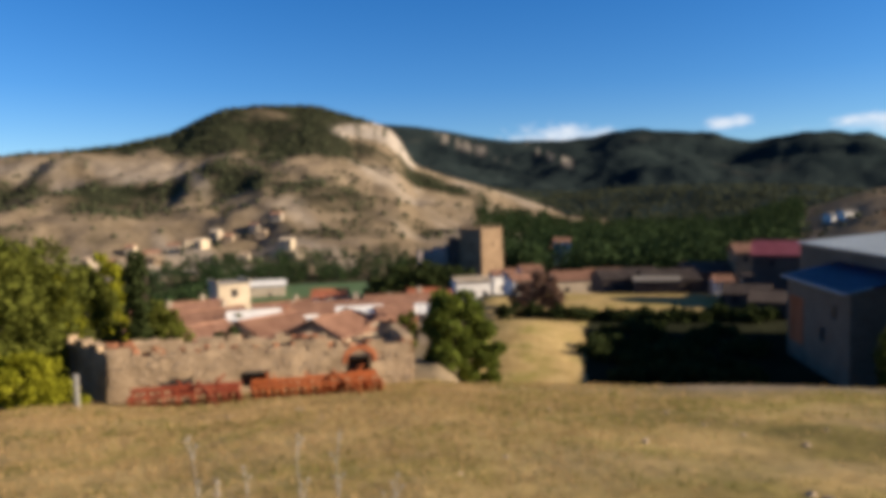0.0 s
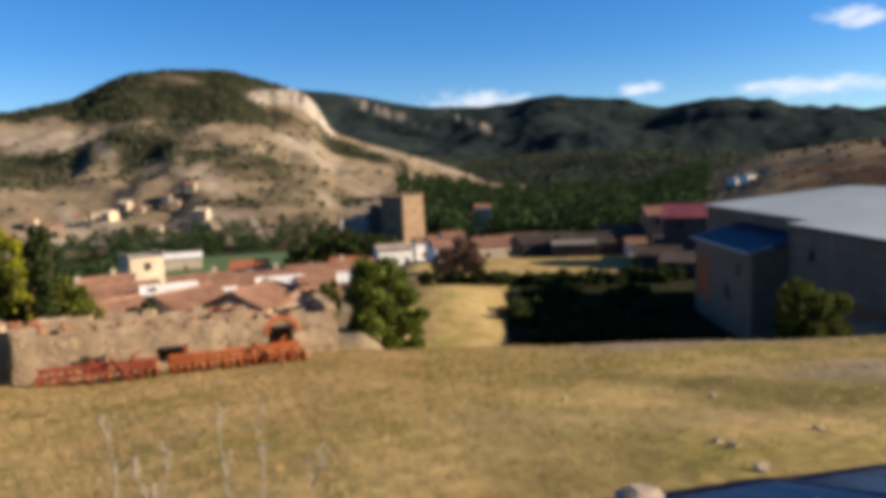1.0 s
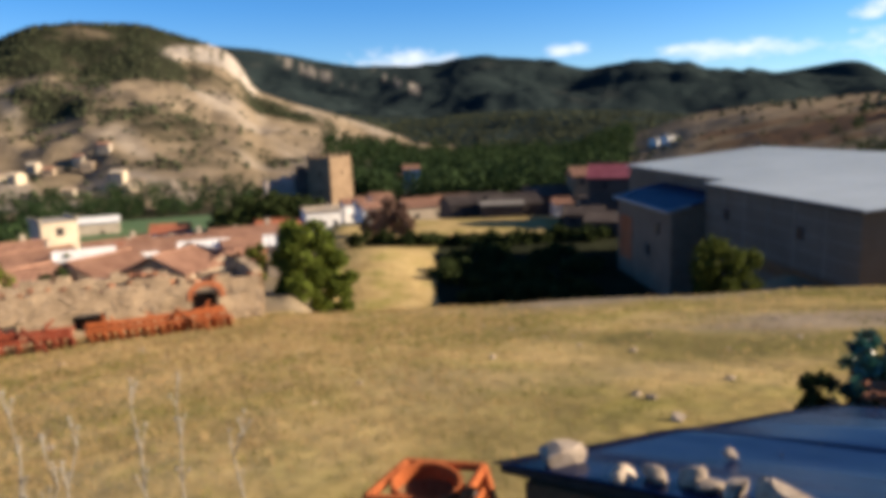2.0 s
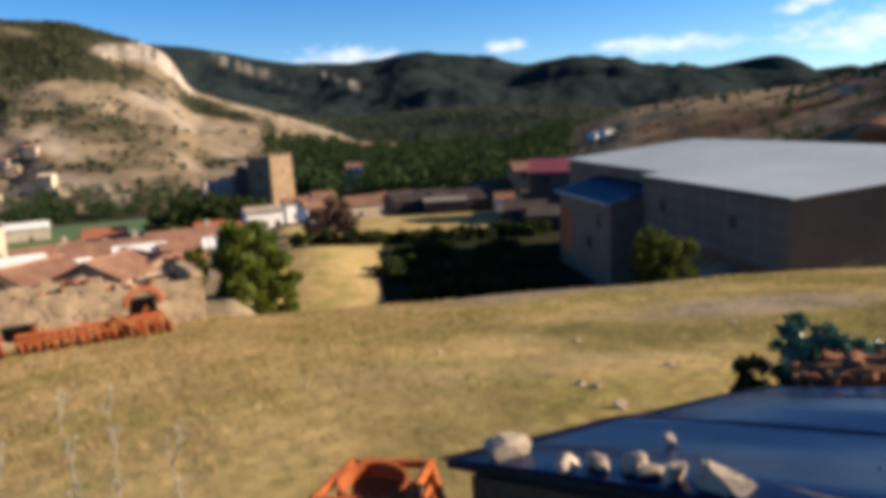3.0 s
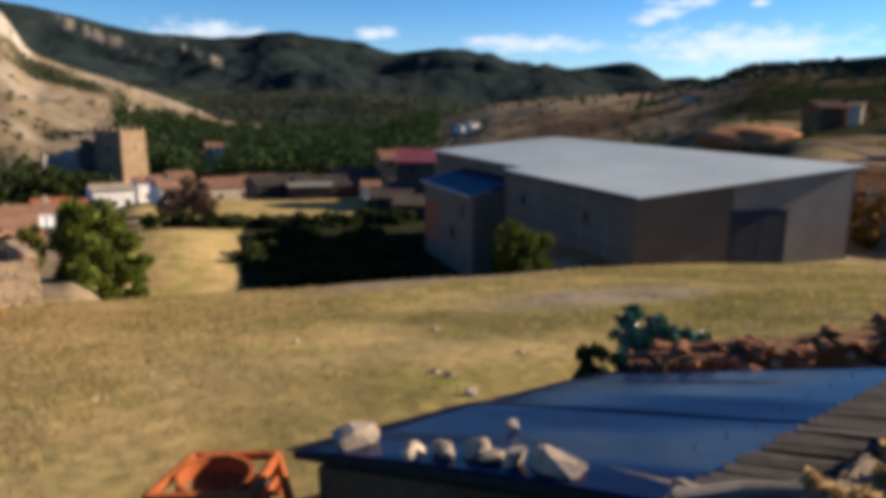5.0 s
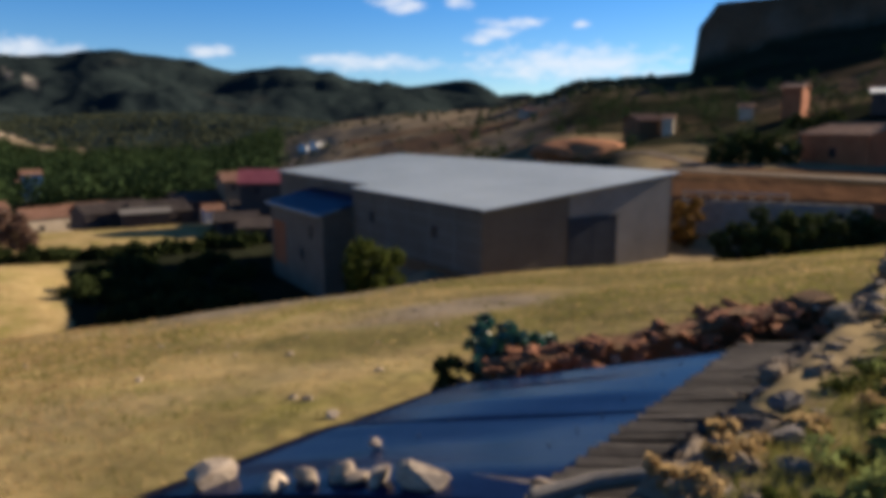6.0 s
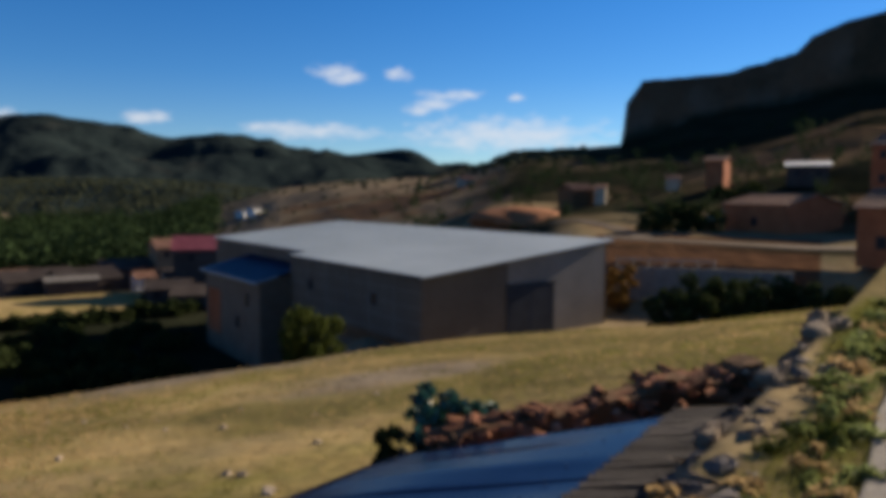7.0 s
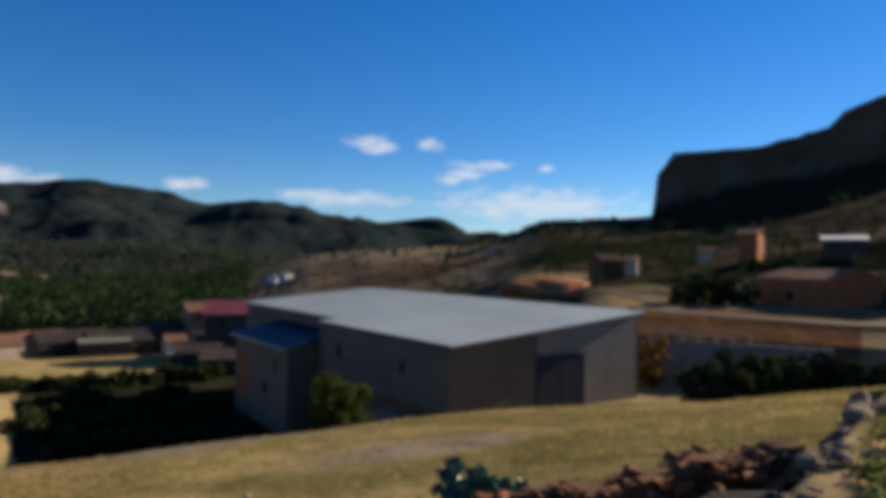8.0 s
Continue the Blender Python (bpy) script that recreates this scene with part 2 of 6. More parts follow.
def ground_material():
    """Soil, dry grass, scrub and bare rock, by the cover that each place of the ground carries."""
    mt = bpy.data.materials.new("ground_cover")
    mt.use_nodes = True
    t = mt.node_tree
    t.nodes.clear()
    node = nodes_of(t)
    pos = node("ShaderNodeNewGeometry").outputs["Position"]

    def at(name):
        return node("ShaderNodeAttribute", attribute_name=name).outputs["Fac"]

    def m(op, a, b=0.0):
        return node("ShaderNodeMath", {0: a, 1: b}, operation=op, use_clamp=True).outputs[0]
    n_big, n_mid = noise_of(node, pos, 0.012, 6), noise_of(node, pos, 0.06, 6, 0.65)
    n_grass, n_fine = noise_of(node, pos, 0.45, 6, 0.65), noise_of(node, pos, 5.0, 6, 0.75)
    soil = mixed(node, t, 0.5, ramp(node, n_big, [(0.3, (0.118, 0.088, 0.056)), (0.52, (0.180, 0.137, 0.092)), (0.72, (0.232, 0.182, 0.132))]),
                 ramp(node, n_mid, [(0.32, (0.094, 0.072, 0.044)), (0.68, (0.246, 0.196, 0.140))]))
    dry = mixed(node, t, 0.45, ramp(node, n_grass, [(0.28, (0.185, 0.128, 0.054)), (0.43, (0.300, 0.208, 0.094)), (0.58, (0.41, 0.302, 0.145)), (0.72, (0.250, 0.208, 0.076))]),
                ramp(node, n_fine, [(0.3, (0.215, 0.150, 0.060)), (0.7, (0.365, 0.285, 0.130))]))
    green = ramp(node, n_fine, [(0.3, (0.118, 0.110, 0.025)), (0.7, (0.215, 0.198, 0.056))])
    dry = mixed(node, t, m("MULTIPLY", m("SUBTRACT", noise_of(node, pos, 0.30, 5, 0.62), 0.48), 4.0), dry, green)
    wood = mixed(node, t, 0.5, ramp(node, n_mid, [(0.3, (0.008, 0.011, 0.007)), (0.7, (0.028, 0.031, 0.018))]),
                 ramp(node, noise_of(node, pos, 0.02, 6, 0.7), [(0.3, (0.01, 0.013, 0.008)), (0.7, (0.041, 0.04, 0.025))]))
    rock = mixed(node, t, 0.5, ramp(node, n_mid, [(0.3, (0.18, 0.15, 0.12)), (0.7, (0.36, 0.324, 0.282))]),
                 ramp(node, n_big, [(0.3, (0.204, 0.162, 0.126)), (0.7, (0.336, 0.3, 0.258))]))
    bare = mixed(node, t, 0.5, ramp(node, n_grass, [(0.3, (0.125, 0.101, 0.080)), (0.7, (0.212, 0.176, 0.142))]), ramp(node, n_fine, [(0.3, (0.118, 0.096, 0.077)), (0.7, (0.235, 0.198, 0.164))]))
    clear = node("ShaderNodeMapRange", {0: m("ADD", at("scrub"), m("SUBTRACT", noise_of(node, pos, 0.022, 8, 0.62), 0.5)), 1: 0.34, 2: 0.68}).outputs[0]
    c = mixed(node, t, at("grass"), soil, dry)
    c = mixed(node, t, at("bare"), c, bare)
    c = mixed(node, t, at("red"), c, ramp(node, n_grass, [(0.3, (0.07, 0.034, 0.019)), (0.7, (0.14, 0.066, 0.036))]))
    c = mixed(node, t, at("olive"), c, ramp(node, n_fine, [(0.3, (0.080, 0.069, 0.027)), (0.7, (0.146, 0.126, 0.054))]))
    # far woods: the blue of the haze is put into the needle colour
    hazy_needles = mixed(node, t, 0.5, ramp(node, n_mid, [(0.3, (0.007, 0.013, 0.015)), (0.7, (0.026, 0.036, 0.036))]),
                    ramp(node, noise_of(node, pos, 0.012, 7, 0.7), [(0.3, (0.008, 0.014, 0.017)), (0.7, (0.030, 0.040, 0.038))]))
    c = mixed(node, t, clear, c, mixed(node, t, at("pine"), wood, hazy_needles))
    c = mixed(node, t, at("rock"), c, rock)
    h = m("ADD", m("MULTIPLY", n_fine, 0.7), m("MULTIPLY", n_grass, 0.2))
    b1 = node("ShaderNodeBump", {"Strength": 0.25, "Distance": 0.05, "Height": h})
    b2 = node("ShaderNodeBump", {"Strength": m("SUBTRACT", 0.5, m("MULTIPLY", at("grass"), 0.31)), "Distance": 5.0, "Height": n_mid, "Normal": b1.outputs[0]})
    bsdf = node("ShaderNodeBsdfPrincipled", {"Base Color": c, "Roughness": 0.95, "Specular IOR Level": 0.0, "Normal": b2.outputs[0]})
    node("ShaderNodeOutputMaterial", {0: bsdf.outputs[0]})
    return mt


M["ground"] = ground_material()


# ---- mesh helpers ----
def from_arrays(name, verts, faces, mat, parent=None, label="", smooth=False):
    me = bpy.data.meshes.new(name)
    verts = np.asarray(verts, dtype=np.float32)
    if isinstance(faces, np.ndarray):
        k = faces.shape[1]
        me.vertices.add(len(verts))
        me.vertices.foreach_set("co", verts.ravel())
        me.loops.add(faces.size)
        me.loops.foreach_set("vertex_index", faces.astype(np.int32).ravel())
        me.polygons.add(len(faces))
        me.polygons.foreach_set("loop_start", np.arange(0, faces.size, k, dtype=np.int32))
        me.update(calc_edges=True)
    else:
        me.from_pydata(verts.tolist(), [], faces)
        me.update()
    if smooth:
        me.polygons.foreach_set("use_smooth", np.ones(len(me.polygons), dtype=bool))
    me.materials.append(mat)
    ob = new(name, me)
    if parent is not None:
        ob.parent = parent
    if label:
        tagged(ob, label)
    return ob


def part(name, bm, mat, parent=None, label="", smooth=False):
    """Links a bmesh as one mesh object under a thing or under a part."""
    me = bpy.data.meshes.new(name)
    bm.normal_update()
    bm.to_mesh(me)
    bm.free()
    if smooth:
        me.polygons.foreach_set("use_smooth", np.ones(len(me.polygons), dtype=bool))
    me.materials.append(mat)
    ob = new(name, me)
    if parent is not None:
        ob.parent = parent
    if label:
        tagged(ob, label)
    return ob


def box(size, m=None, bevel=0.0, bm=None):
    bm = bm or bmesh.new()
    made = bmesh.ops.create_cube(bm, size=1.0, matrix=(m or Matrix()) @ Matrix.Diagonal((*size, 1)))
    if bevel:
        edges = {e for v in made["verts"] for e in v.link_edges}
        bmesh.ops.bevel(bm, geom=list(edges), offset=bevel, segments=2, affect="EDGES", profile=0.6)
    return bm


def rod(a, b, r, bm=None, sides=8, r2=None):
    bm = bm or bmesh.new()
    a, b = Vector(a), Vector(b)
    m = Matrix.Translation((a + b) / 2) @ (b - a).to_track_quat("Z", "Y").to_matrix().to_4x4()
    bmesh.ops.create_cone(bm, cap_ends=True, segments=sides, radius1=r, radius2=r if r2 is None else r2, depth=(b - a).length, matrix=m)
    return bm


def slab(points, thick, bm=None):
    """A plate of that thickness under a plane polygon."""
    bm = bm or bmesh.new()
    pts = [Vector(p) for p in points]
    n = (pts[1] - pts[0]).cross(pts[2] - pts[0]).normalized()
    if n.z < 0:
        n = -n
    top = [bm.verts.new(p) for p in pts]
    low = [bm.verts.new(p - n * thick) for p in pts]
    bm.faces.new(top)
    bm.faces.new(low[::-1])
    for i in range(len(pts)):
        j = (i + 1) % len(pts)
        bm.faces.new((top[j], top[i], low[i], low[j]))
    bmesh.ops.recalc_face_normals(bm, faces=bm.faces[:])
    return bm


def thing(name, x, y, z, turn=0.0, label="", category="", group="", kind=""):
    e = new(name)
    e.empty_display_size = 0.3
    e.matrix_world = pose(x, y, z, 0, 0, turn)
    return tagged(e, label, category, group, kind)


def boulder(name, size, seed, mat, m, parent=None, label="", category="", group="", rough=0.22):
    """An angular stone: the hull of a few points, its edges worn."""
    rng = random.Random(seed)
    bm = bmesh.new()
    pts = []
    for k in range(15):
        p = Vector((rng.gauss(0, 1), rng.gauss(0, 1), rng.gauss(0, 1))).normalized() * 0.62
        c = [max(-0.5, min(0.5, q)) * (1 - rough * rng.random()) for q in p]
        pts.append(bm.verts.new((c[0] * size[0], c[1] * size[1], c[2] * size[2])))
    got = bmesh.ops.convex_hull(bm, input=pts)
    bmesh.ops.delete(bm, geom=[g for g in got["geom_interior"] if isinstance(g, bmesh.types.BMVert)], context="VERTS")
    bmesh.ops.bevel(bm, geom=bm.edges[:], offset=0.07 * min(size), segments=2, affect="EDGES")
    off = Vector((rng.uniform(0, 90), rng.uniform(0, 90), rng.uniform(0, 90)))
    for v in bm.verts:
        v.co *= 1 + 0.10 * noise.noise(Vector((v.co.x / size[0], v.co.y / size[1], v.co.z / size[2])) * 4 + off)
    ob = part(name, bm, mat, parent, label)
    ob.matrix_basis = m
    if category:
        tagged(ob, label, category, group)
    return ob


def hashed(i, j, seed):
    h = (i.astype(np.int64) * 374761393 + j.astype(np.int64) * 668265263 + seed * 974634777) & 0xFFFFFFFF
    h = ((h ^ (h >> 13)) * 1274126177) & 0xFFFFFFFF
    return ((h ^ (h >> 16)) & 0xFFFF) / 65535.0


def value_noise(x, y, seed=0):
    i, j = np.floor(x), np.floor(y)
    u, v = x - i, y - j
    u, v = u * u * (3 - 2 * u), v * v * (3 - 2 * v)
    a, b = hashed(i, j, seed), hashed(i + 1, j, seed)
    c, d = hashed(i, j + 1, seed), hashed(i + 1, j + 1, seed)
    return (a * (1 - u) + b * u) * (1 - v) + (c * (1 - u) + d * u) * v


def fbm(x, y, octaves=5, seed=0):
    s, k, f = 0.0, 0.5, 1.0
    for o in range(octaves):
        s = s + k * (value_noise(x * f + 17.3 * o, y * f - 9.1 * o, seed + o) - 0.5)
        k, f = k * 0.5, f * 2.03
    return s


def smooth01(t):
    t = np.clip(t, 0, 1)
    return t * t * (3 - 2 * t)


# ---- the lie of the land ----
WALL_START, WALL_DIR = Vector((2.75, 1.62)), Vector((0.985, 0.172))


def hump(az, centre, left, right, power=2.0):
    w = np.where(az < centre, left, right)
    return np.exp(-np.abs((az - centre) / w) ** power)


def skyline(az, at, values, soft=0.7):
    return sum(np.interp(az + o * soft, at, values) for o in (-1, -0.5, 0, 0.5, 1)) / 5


def land(x, y):
    """Height of the ground, and its cover (grass, scrub, rock, bare)."""
    x, y = np.asarray(x, dtype=float), np.asarray(y, dtype=float)
    az, d = np.degrees(np.arctan2(x, y)), np.hypot(x, y)
    # the field, down to its brow
    brow = np.interp(az, [-60, -30, 0, 16, 43, 63, 80, 110], [31, 32, 34, 36, 41, 46, 52, 60])
    dip = np.interp(az, [-60, -31, -21, -6, 3, 16, 26, 32, 38, 48, 63, 74, 90], [12.9, 13.4, 14.5, 14.6, 14.5, 14.5, 13.8, 13.4, 12.6, 11.5, 10.0, 7.9, 5])
    z_brow = EYE - brow * np.tan(np.radians(dip))
    z_near = np.interp(az, [20, 48, 62, 75, 100], [-2.5, -2.2, -1.3, -0.75, -0.5])
    t = (d - 10) / (brow - 10)
    field = z_near + (z_brow - z_near) * t
    field = field + 0.09 * fbm(x / 7, y / 7, 2, 3) + 0.008 * fbm(x / 1.1, y / 1.1, 2, 5)
    side = (x - WALL_START.x) * -WALL_DIR.y + (y - WALL_START.y) * WALL_DIR.x
    edge = np.where(x < 2.6, 0.1, 0.0)
    field = np.where(side < 1.0, np.where(side < edge, 0.02 * fbm(x, y, 3, 8), smooth01((side - edge) / 0.5) * field), field)
    # below the brow
    left = np.interp(d, [36, 48, 60, 75, 90, 110, 130, 160, 190, 260, 400, 900], [-9.0, -13.2, -14.6, -14.6, -14.6, -15.0, -15.4, -19, -23, -25.5, -27, -27])
    town = np.interp(d, [33, 42, 60, 90, 130, 190, 260, 400, 900], [-7.0, -8.5, -11, -15, -20, -24.5, -25.5, -27, -27])
    right = np.interp(d, [40, 47, 63, 70.5, 72, 80, 95, 130, 200, 320, 500, 900], [-8.0, -9.4, -9.2, -8.6, -5.4, -3.7, -3.2, -2.2, 3, 6, 10, 14])
    low = town + (left - town) * smooth01((az + 1) / 5)
    low = low + (right - low) * np.where(d < 75, smooth01((az - 33) / 6), smooth01((az - 28 + 5 * smooth01((d - 140) / 60) - 14 * smooth01((200 - d) / 100)) / (14 + 24 * smooth01((d - 140) / 60))))
    s = smooth01((d - brow - 0.3) / np.where((az > 0) & (az < 36), 9.0, 5.0))
    z = field + (low - field) * s
    z = z + np.clip((d - 50) / 60, 0, 1) * 1.2 * fbm(x / 30, y / 30, 4, 11)
    z = z + 2.4 * np.exp(-((az - 6) / 5.5) ** 2 - ((d - 80) / 14) ** 2)
    # knoll under the tower
    z = z + 6.0 * np.exp(-((x - 4) / 17) ** 2 - ((y - 196) / 16) ** 2)
    # hills: (summit line in degrees of height, distance, foot, steepness)
    base = z

    def ridge(height_deg, dist, foot, power, rough, size, seed, tail=0.8, drop=0.55):
        u = np.clip((d - foot) / (dist - foot), 0, 1)
        fall = 1 - drop * smooth01((d - dist) / (tail * dist))
        top = EYE + dist * np.tan(np.radians(height_deg))
        n = fbm(x / size, y / size, 6, seed)
        body = base + (top - base) * (u ** power) * fall
        return body + rough * n * np.clip(u * 3, 0, 1) * (0.12 + 0.88 * (1 - u ** 6)), u
    # the broad hill with the white crag
    h1 = skyline(az, [-60, -32, -24.7, -20.8, -18.9, -17.3, -14, -9.8, -6.2, -4.0, -3.0, -2.3, 1, 6, 10, 16],
                   [2, 4.2, 5.0, 5.9, 6.9, 7.7, 8.15, 8.1, 7.0, 6.2, 5.0, 3.3, 2.1, 0.5, -0.9, -1.7], 0.5) + 0.12 * fbm(az * 0.8, 0 * az, 4, 63)
    hill, u1 = ridge(np.maximum(h1, -1.7), 900.0, 300.0, 1.25, 62.0, 170.0, 21)
    hill = hill - 17 * np.clip(0.10 - np.abs(fbm(x / 150 + 3, y / 230, 4, 23)), 0, 0.10) / 0.10 * np.clip(u1 * 4, 0, 1) * (1 - u1 ** 3) * 0.68
    # far range
    h2 = skyline(az, [-60, -32, -20, -6, -3.5, 0, 3.2, 7, 10, 12, 14.5, 16.5, 18.7, 21, 23.6, 25.3, 27, 31, 34, 38, 44, 60],
                   [2, 3.2, 5, 6.7, 6.5, 6.0, 5.3, 4.75, 4.55, 4.5, 5.1, 5.3, 5.25, 4.9, 4.0, 4.4, 4.55, 3.6, 2.9, 2.4, 1.6, 1.6]) + 0.10 * fbm(az * 0.7, 0 * az, 4, 65)
    far, u2 = ridge(h2, 2300.0, 700.0, 1.15, 210.0, 420.0, 33)
    h3 = skyline(az, [30, 34, 37.5, 40, 41.5, 42.4, 43.5, 45, 60], [2.4, 2.95, 3.15, 3.5, 3.7, 3.55, 2.9, 1.9, 1.4])
    farther, u3 = ridge(np.where(az > 30, h3, 0.5), 3600.0, 3330.0, 1.0, 40.0, 600.0, 39)
    # dark wooded step in the valley
    h4 = 1.1 * hump(az, 18, 11, 13, 4) - 0.2
    step, u4 = ridge(np.where((az > 2) & (az < 40), h4, -1.6), 1000.0, 640.0, 1.0, 40.0, 150.0, 45)
    # brown slope, and the crag to the right of it
    h5 = skyline(az, [20, 27, 31, 36, 44, 47, 50.3, 54, 58, 75, 100, 130], [-3.6, -1.1, 0.2, 0.9, 1.35, 2.15, 3.4, 3.45, 3.8, 6, 3, 1])
    brown, u5 = ridge(h5, 560.0, 150.0, 1.1, 11.0, 90.0, 51)
    # the crag: a rising slope, a steep wooded band, the cliff and its flat top
    h6 = np.interp(az, [40, 58.3, 59.0, 60.2, 64.5, 68.6, 70.8, 71.7, 74, 84, 100, 112], [-3, 0.2, 7.0, 8.75, 8.9, 9.3, 10.0, 11.1, 12.0, 13.5, 6, 1]) + 0.22 * fbm(az * 0.9, 0 * az, 4, 61)
    foot = np.interp(az, [46, 57, 66, 75, 90, 112], [-3.2, -0.8, 0.5, 2.2, 3.5, -3])
    band = np.minimum(np.interp(az, [48, 57.8, 62, 67, 75, 90, 112], [-2.5, 1.0, 1.9, 3.2, 5.6, 7.0, -2]), h6)
    ledge6 = np.minimum(np.interp(az, [54, 58.2, 64, 70, 75, 90, 112], [0.5, 4.0, 5.8, 6.4, 7.4, 8.5, 0]), h6)
    knots = [(104.0, base), (140.0, EYE + 140 * np.tan(np.radians(foot))), (262.0, EYE + 262 * np.tan(np.radians(band))), (452.0, EYE + 452 * np.tan(np.radians(ledge6))),
             (466.0 + 14 * fbm(x / 30, y / 30, 3, 62), EYE + 468 * np.tan(np.radians(h6))), (540.0, EYE + 500 * np.tan(np.radians(h6))), (700.0, base - 5)]
    crag = np.full_like(z, -99.0)
    for (d0, z0), (d1, z1) in zip(knots, knots[1:]):
        crag = np.where((d >= d0) & (d <= d1), z0 + (z1 - z0) * (d - d0) / (d1 - d0), crag)
    crag = crag + np.clip((d - 130) / 80, 0, 1) * (7.0 * fbm(x / 40, y / 40, 5, 57) + 3.0 * fbm(x / 9, y / 9, 3, 58) * (d > 440)) * (d < 470)
    z = np.maximum.reduce([base, hill, far, np.where(d > 2400, farther, -99.0), np.where(d > 640, step, -99.0), np.where(az > 20, brown, -99.0), np.where(az > 40, crag, -99.0)])
    is_hill, is_far = (hill >= z - 0.01) & (d > 310), ((far >= z - 0.01) | (farther >= z - 0.01)) & (d > 720)
    is_step, is_brown = (step >= z - 0.01) & (d > 660), (brown >= z - 0.01) & (az > 20) & (d > 155)
    is_crag = (crag >= z - 0.01) & (az > 40) & (d > 120)
    # cover
    meadow = ((az > np.where(d < 64, 1.5, 0.0)) & (az < 24) & (d < 135)) | (d < brow + 4)
    grass = np.where(meadow, 1.0, np.where(d < 170, 0.35, 0.0))
    grass = np.where((az > 44) & (d < 160), 0.7, grass)
    grass = np.where((az > 28) & (d < brow + 4), 1 - 0.35 * smooth01((az - 28) / 10) * smooth01((fbm(x / 4, y / 4, 4, 73) + 0.12) / 0.2), grass)
    patch = fbm(x / 6, y / 6, 4, 71)
    worn = np.exp(-((x - 15) / 5.0) ** 2 - ((y - 17.5) / 3.0) ** 2) + 0.9 * np.exp(-((az - 27) / 15) ** 2 - ((d - brow) / 5.0) ** 2)
    bare = np.where(d < brow + 2, np.clip(worn * 1.7 + 1.6 * (patch - 0.14), 0, 0.9), np.where(d < 170, np.where(meadow, 0.05, 0.4), 0.0))
    bare = np.where(side < 0.3, np.where(d < 30, 0.35, bare), bare)
    scrub = np.zeros_like(z)
    gully = fbm((x + 0.6 * y) / 60, (y - 0.6 * x) / 200, 5, 80)
    scrub = np.where(is_hill, 0.36 + 0.12 * smooth01((-13 - az) / 7) + 0.55 * smooth01((z - 46 + 60 * fbm(x / 80, y / 80, 4, 82)) / 34) + 1.1 * fbm(x / 90, y / 60, 6, 81) + 0.9 * gully, scrub)
    scrub = np.where(is_far, 0.78 + 0.52 * fbm(x / 240, y / 240, 5, 83), scrub)
    scrub = np.where(is_far & (d > 2900), 1.1, np.where(is_step, 0.95, scrub))
    scrub = np.where(is_brown, 0.20 + 0.50 * smooth01((az - 46) / 6) + 0.8 * fbm(x / 45, y / 45, 5, 85), scrub)
    scrub = np.where(is_crag, np.where(d < 262, 0.58 + 0.8 * fbm(x / 24, y / 24, 5, 87), np.where(d < 450, 0.78 + 0.5 * fbm(x / 30, y / 30, 4, 87), 0.34 + 0.5 * fbm(x / 20, y / 20, 4, 89))), scrub)
    scrub = np.where((d > 190) & (d < 720) & (base >= z - 0.01), 0.6 - 0.44 * smooth01((az - 26) / 3) + 0.8 * smooth01((az - 26) / 3) * fbm(x / 40, y / 40, 5, 84), scrub)
    # dark scrub cover carries the hollow's shade
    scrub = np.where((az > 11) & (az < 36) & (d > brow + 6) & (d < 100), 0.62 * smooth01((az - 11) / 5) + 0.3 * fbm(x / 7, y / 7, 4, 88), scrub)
    scrub = np.where((az > 40) & (d > 78) & (d < 240) & (scrub < 0.1), 0.48 + 0.8 * fbm(x / 22, y / 22, 5, 86), scrub)
    rise = np.degrees(np.arctan2(z - EYE, d))
    ragged = 0.5 * fbm(x / 40, y / 40, 4, 91)
    low_edge = np.interp(az, [-9.5, -7.6, -5.4, -4.2, -3.2, -2.4], [6.2, 5.45, 5.2, 4.7, 3.9, 2.9])
    top_edge = np.interp(az, [-9.5, -7, -5.6, -4.6], [6.5, 6.75, 6.6, 9.0])
    cracks = 0.55 + 0.45 * smooth01((fbm(az * 3.1, rise * 0.7, 4, 92) + 0.12) / 0.14)
    rock = np.where(is_hill, smooth01((rise - low_edge + ragged) / 0.25) * smooth01((top_edge - rise + ragged) / 0.3) * smooth01((az + 9.4 + 2 * ragged) / 1.2) * (d > 560) * cracks, 0.0)
    rock = np.where(is_hill, np.maximum(rock, 0.5 * smooth01((-gully - 0.07) / 0.12) * smooth01((60 - z) / 20)), rock)
    # cliffs on the spurs of the far range
    mid = np.where(az < 6, 5.25 - (az - 0.4) * 0.36, 4.35 - (az - 7) * 0.40)
    span = smooth01((az + 0.6) / 1.0) * smooth01((5.6 - az) / 0.6) + smooth01((az - 6.6) / 0.5) * smooth01((10.8 - az) / 0.6)
    rock = np.where(is_far, 0.62 * span * smooth01((0.5 - np.abs(rise - mid + 0.5 * ragged)) / 0.3) * smooth01((fbm(az * 2.3, rise * 0.5, 4, 97) + 0.03) / 0.12), rock)
    rock = np.where(is_crag, 0.16 * smooth01((fbm(x / 30, z / 9, 4, 101) - 0.03) / 0.1) * (d > 448), rock)
    olive = np.where(d < brow + 4, smooth01((az + 2) / 26) * smooth01((fbm(x / 5, y / 5, 4, 121) + 0.30) / 0.42) * 0.95 + 0.2 * smooth01((az - 20) / 20) * smooth01((fbm(x / 3, y / 3, 4, 123) - 0.06) / 0.15), 0.0)
    # the shade in the hollow and behind the annex, put into dark scrub cover
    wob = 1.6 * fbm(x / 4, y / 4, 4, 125)
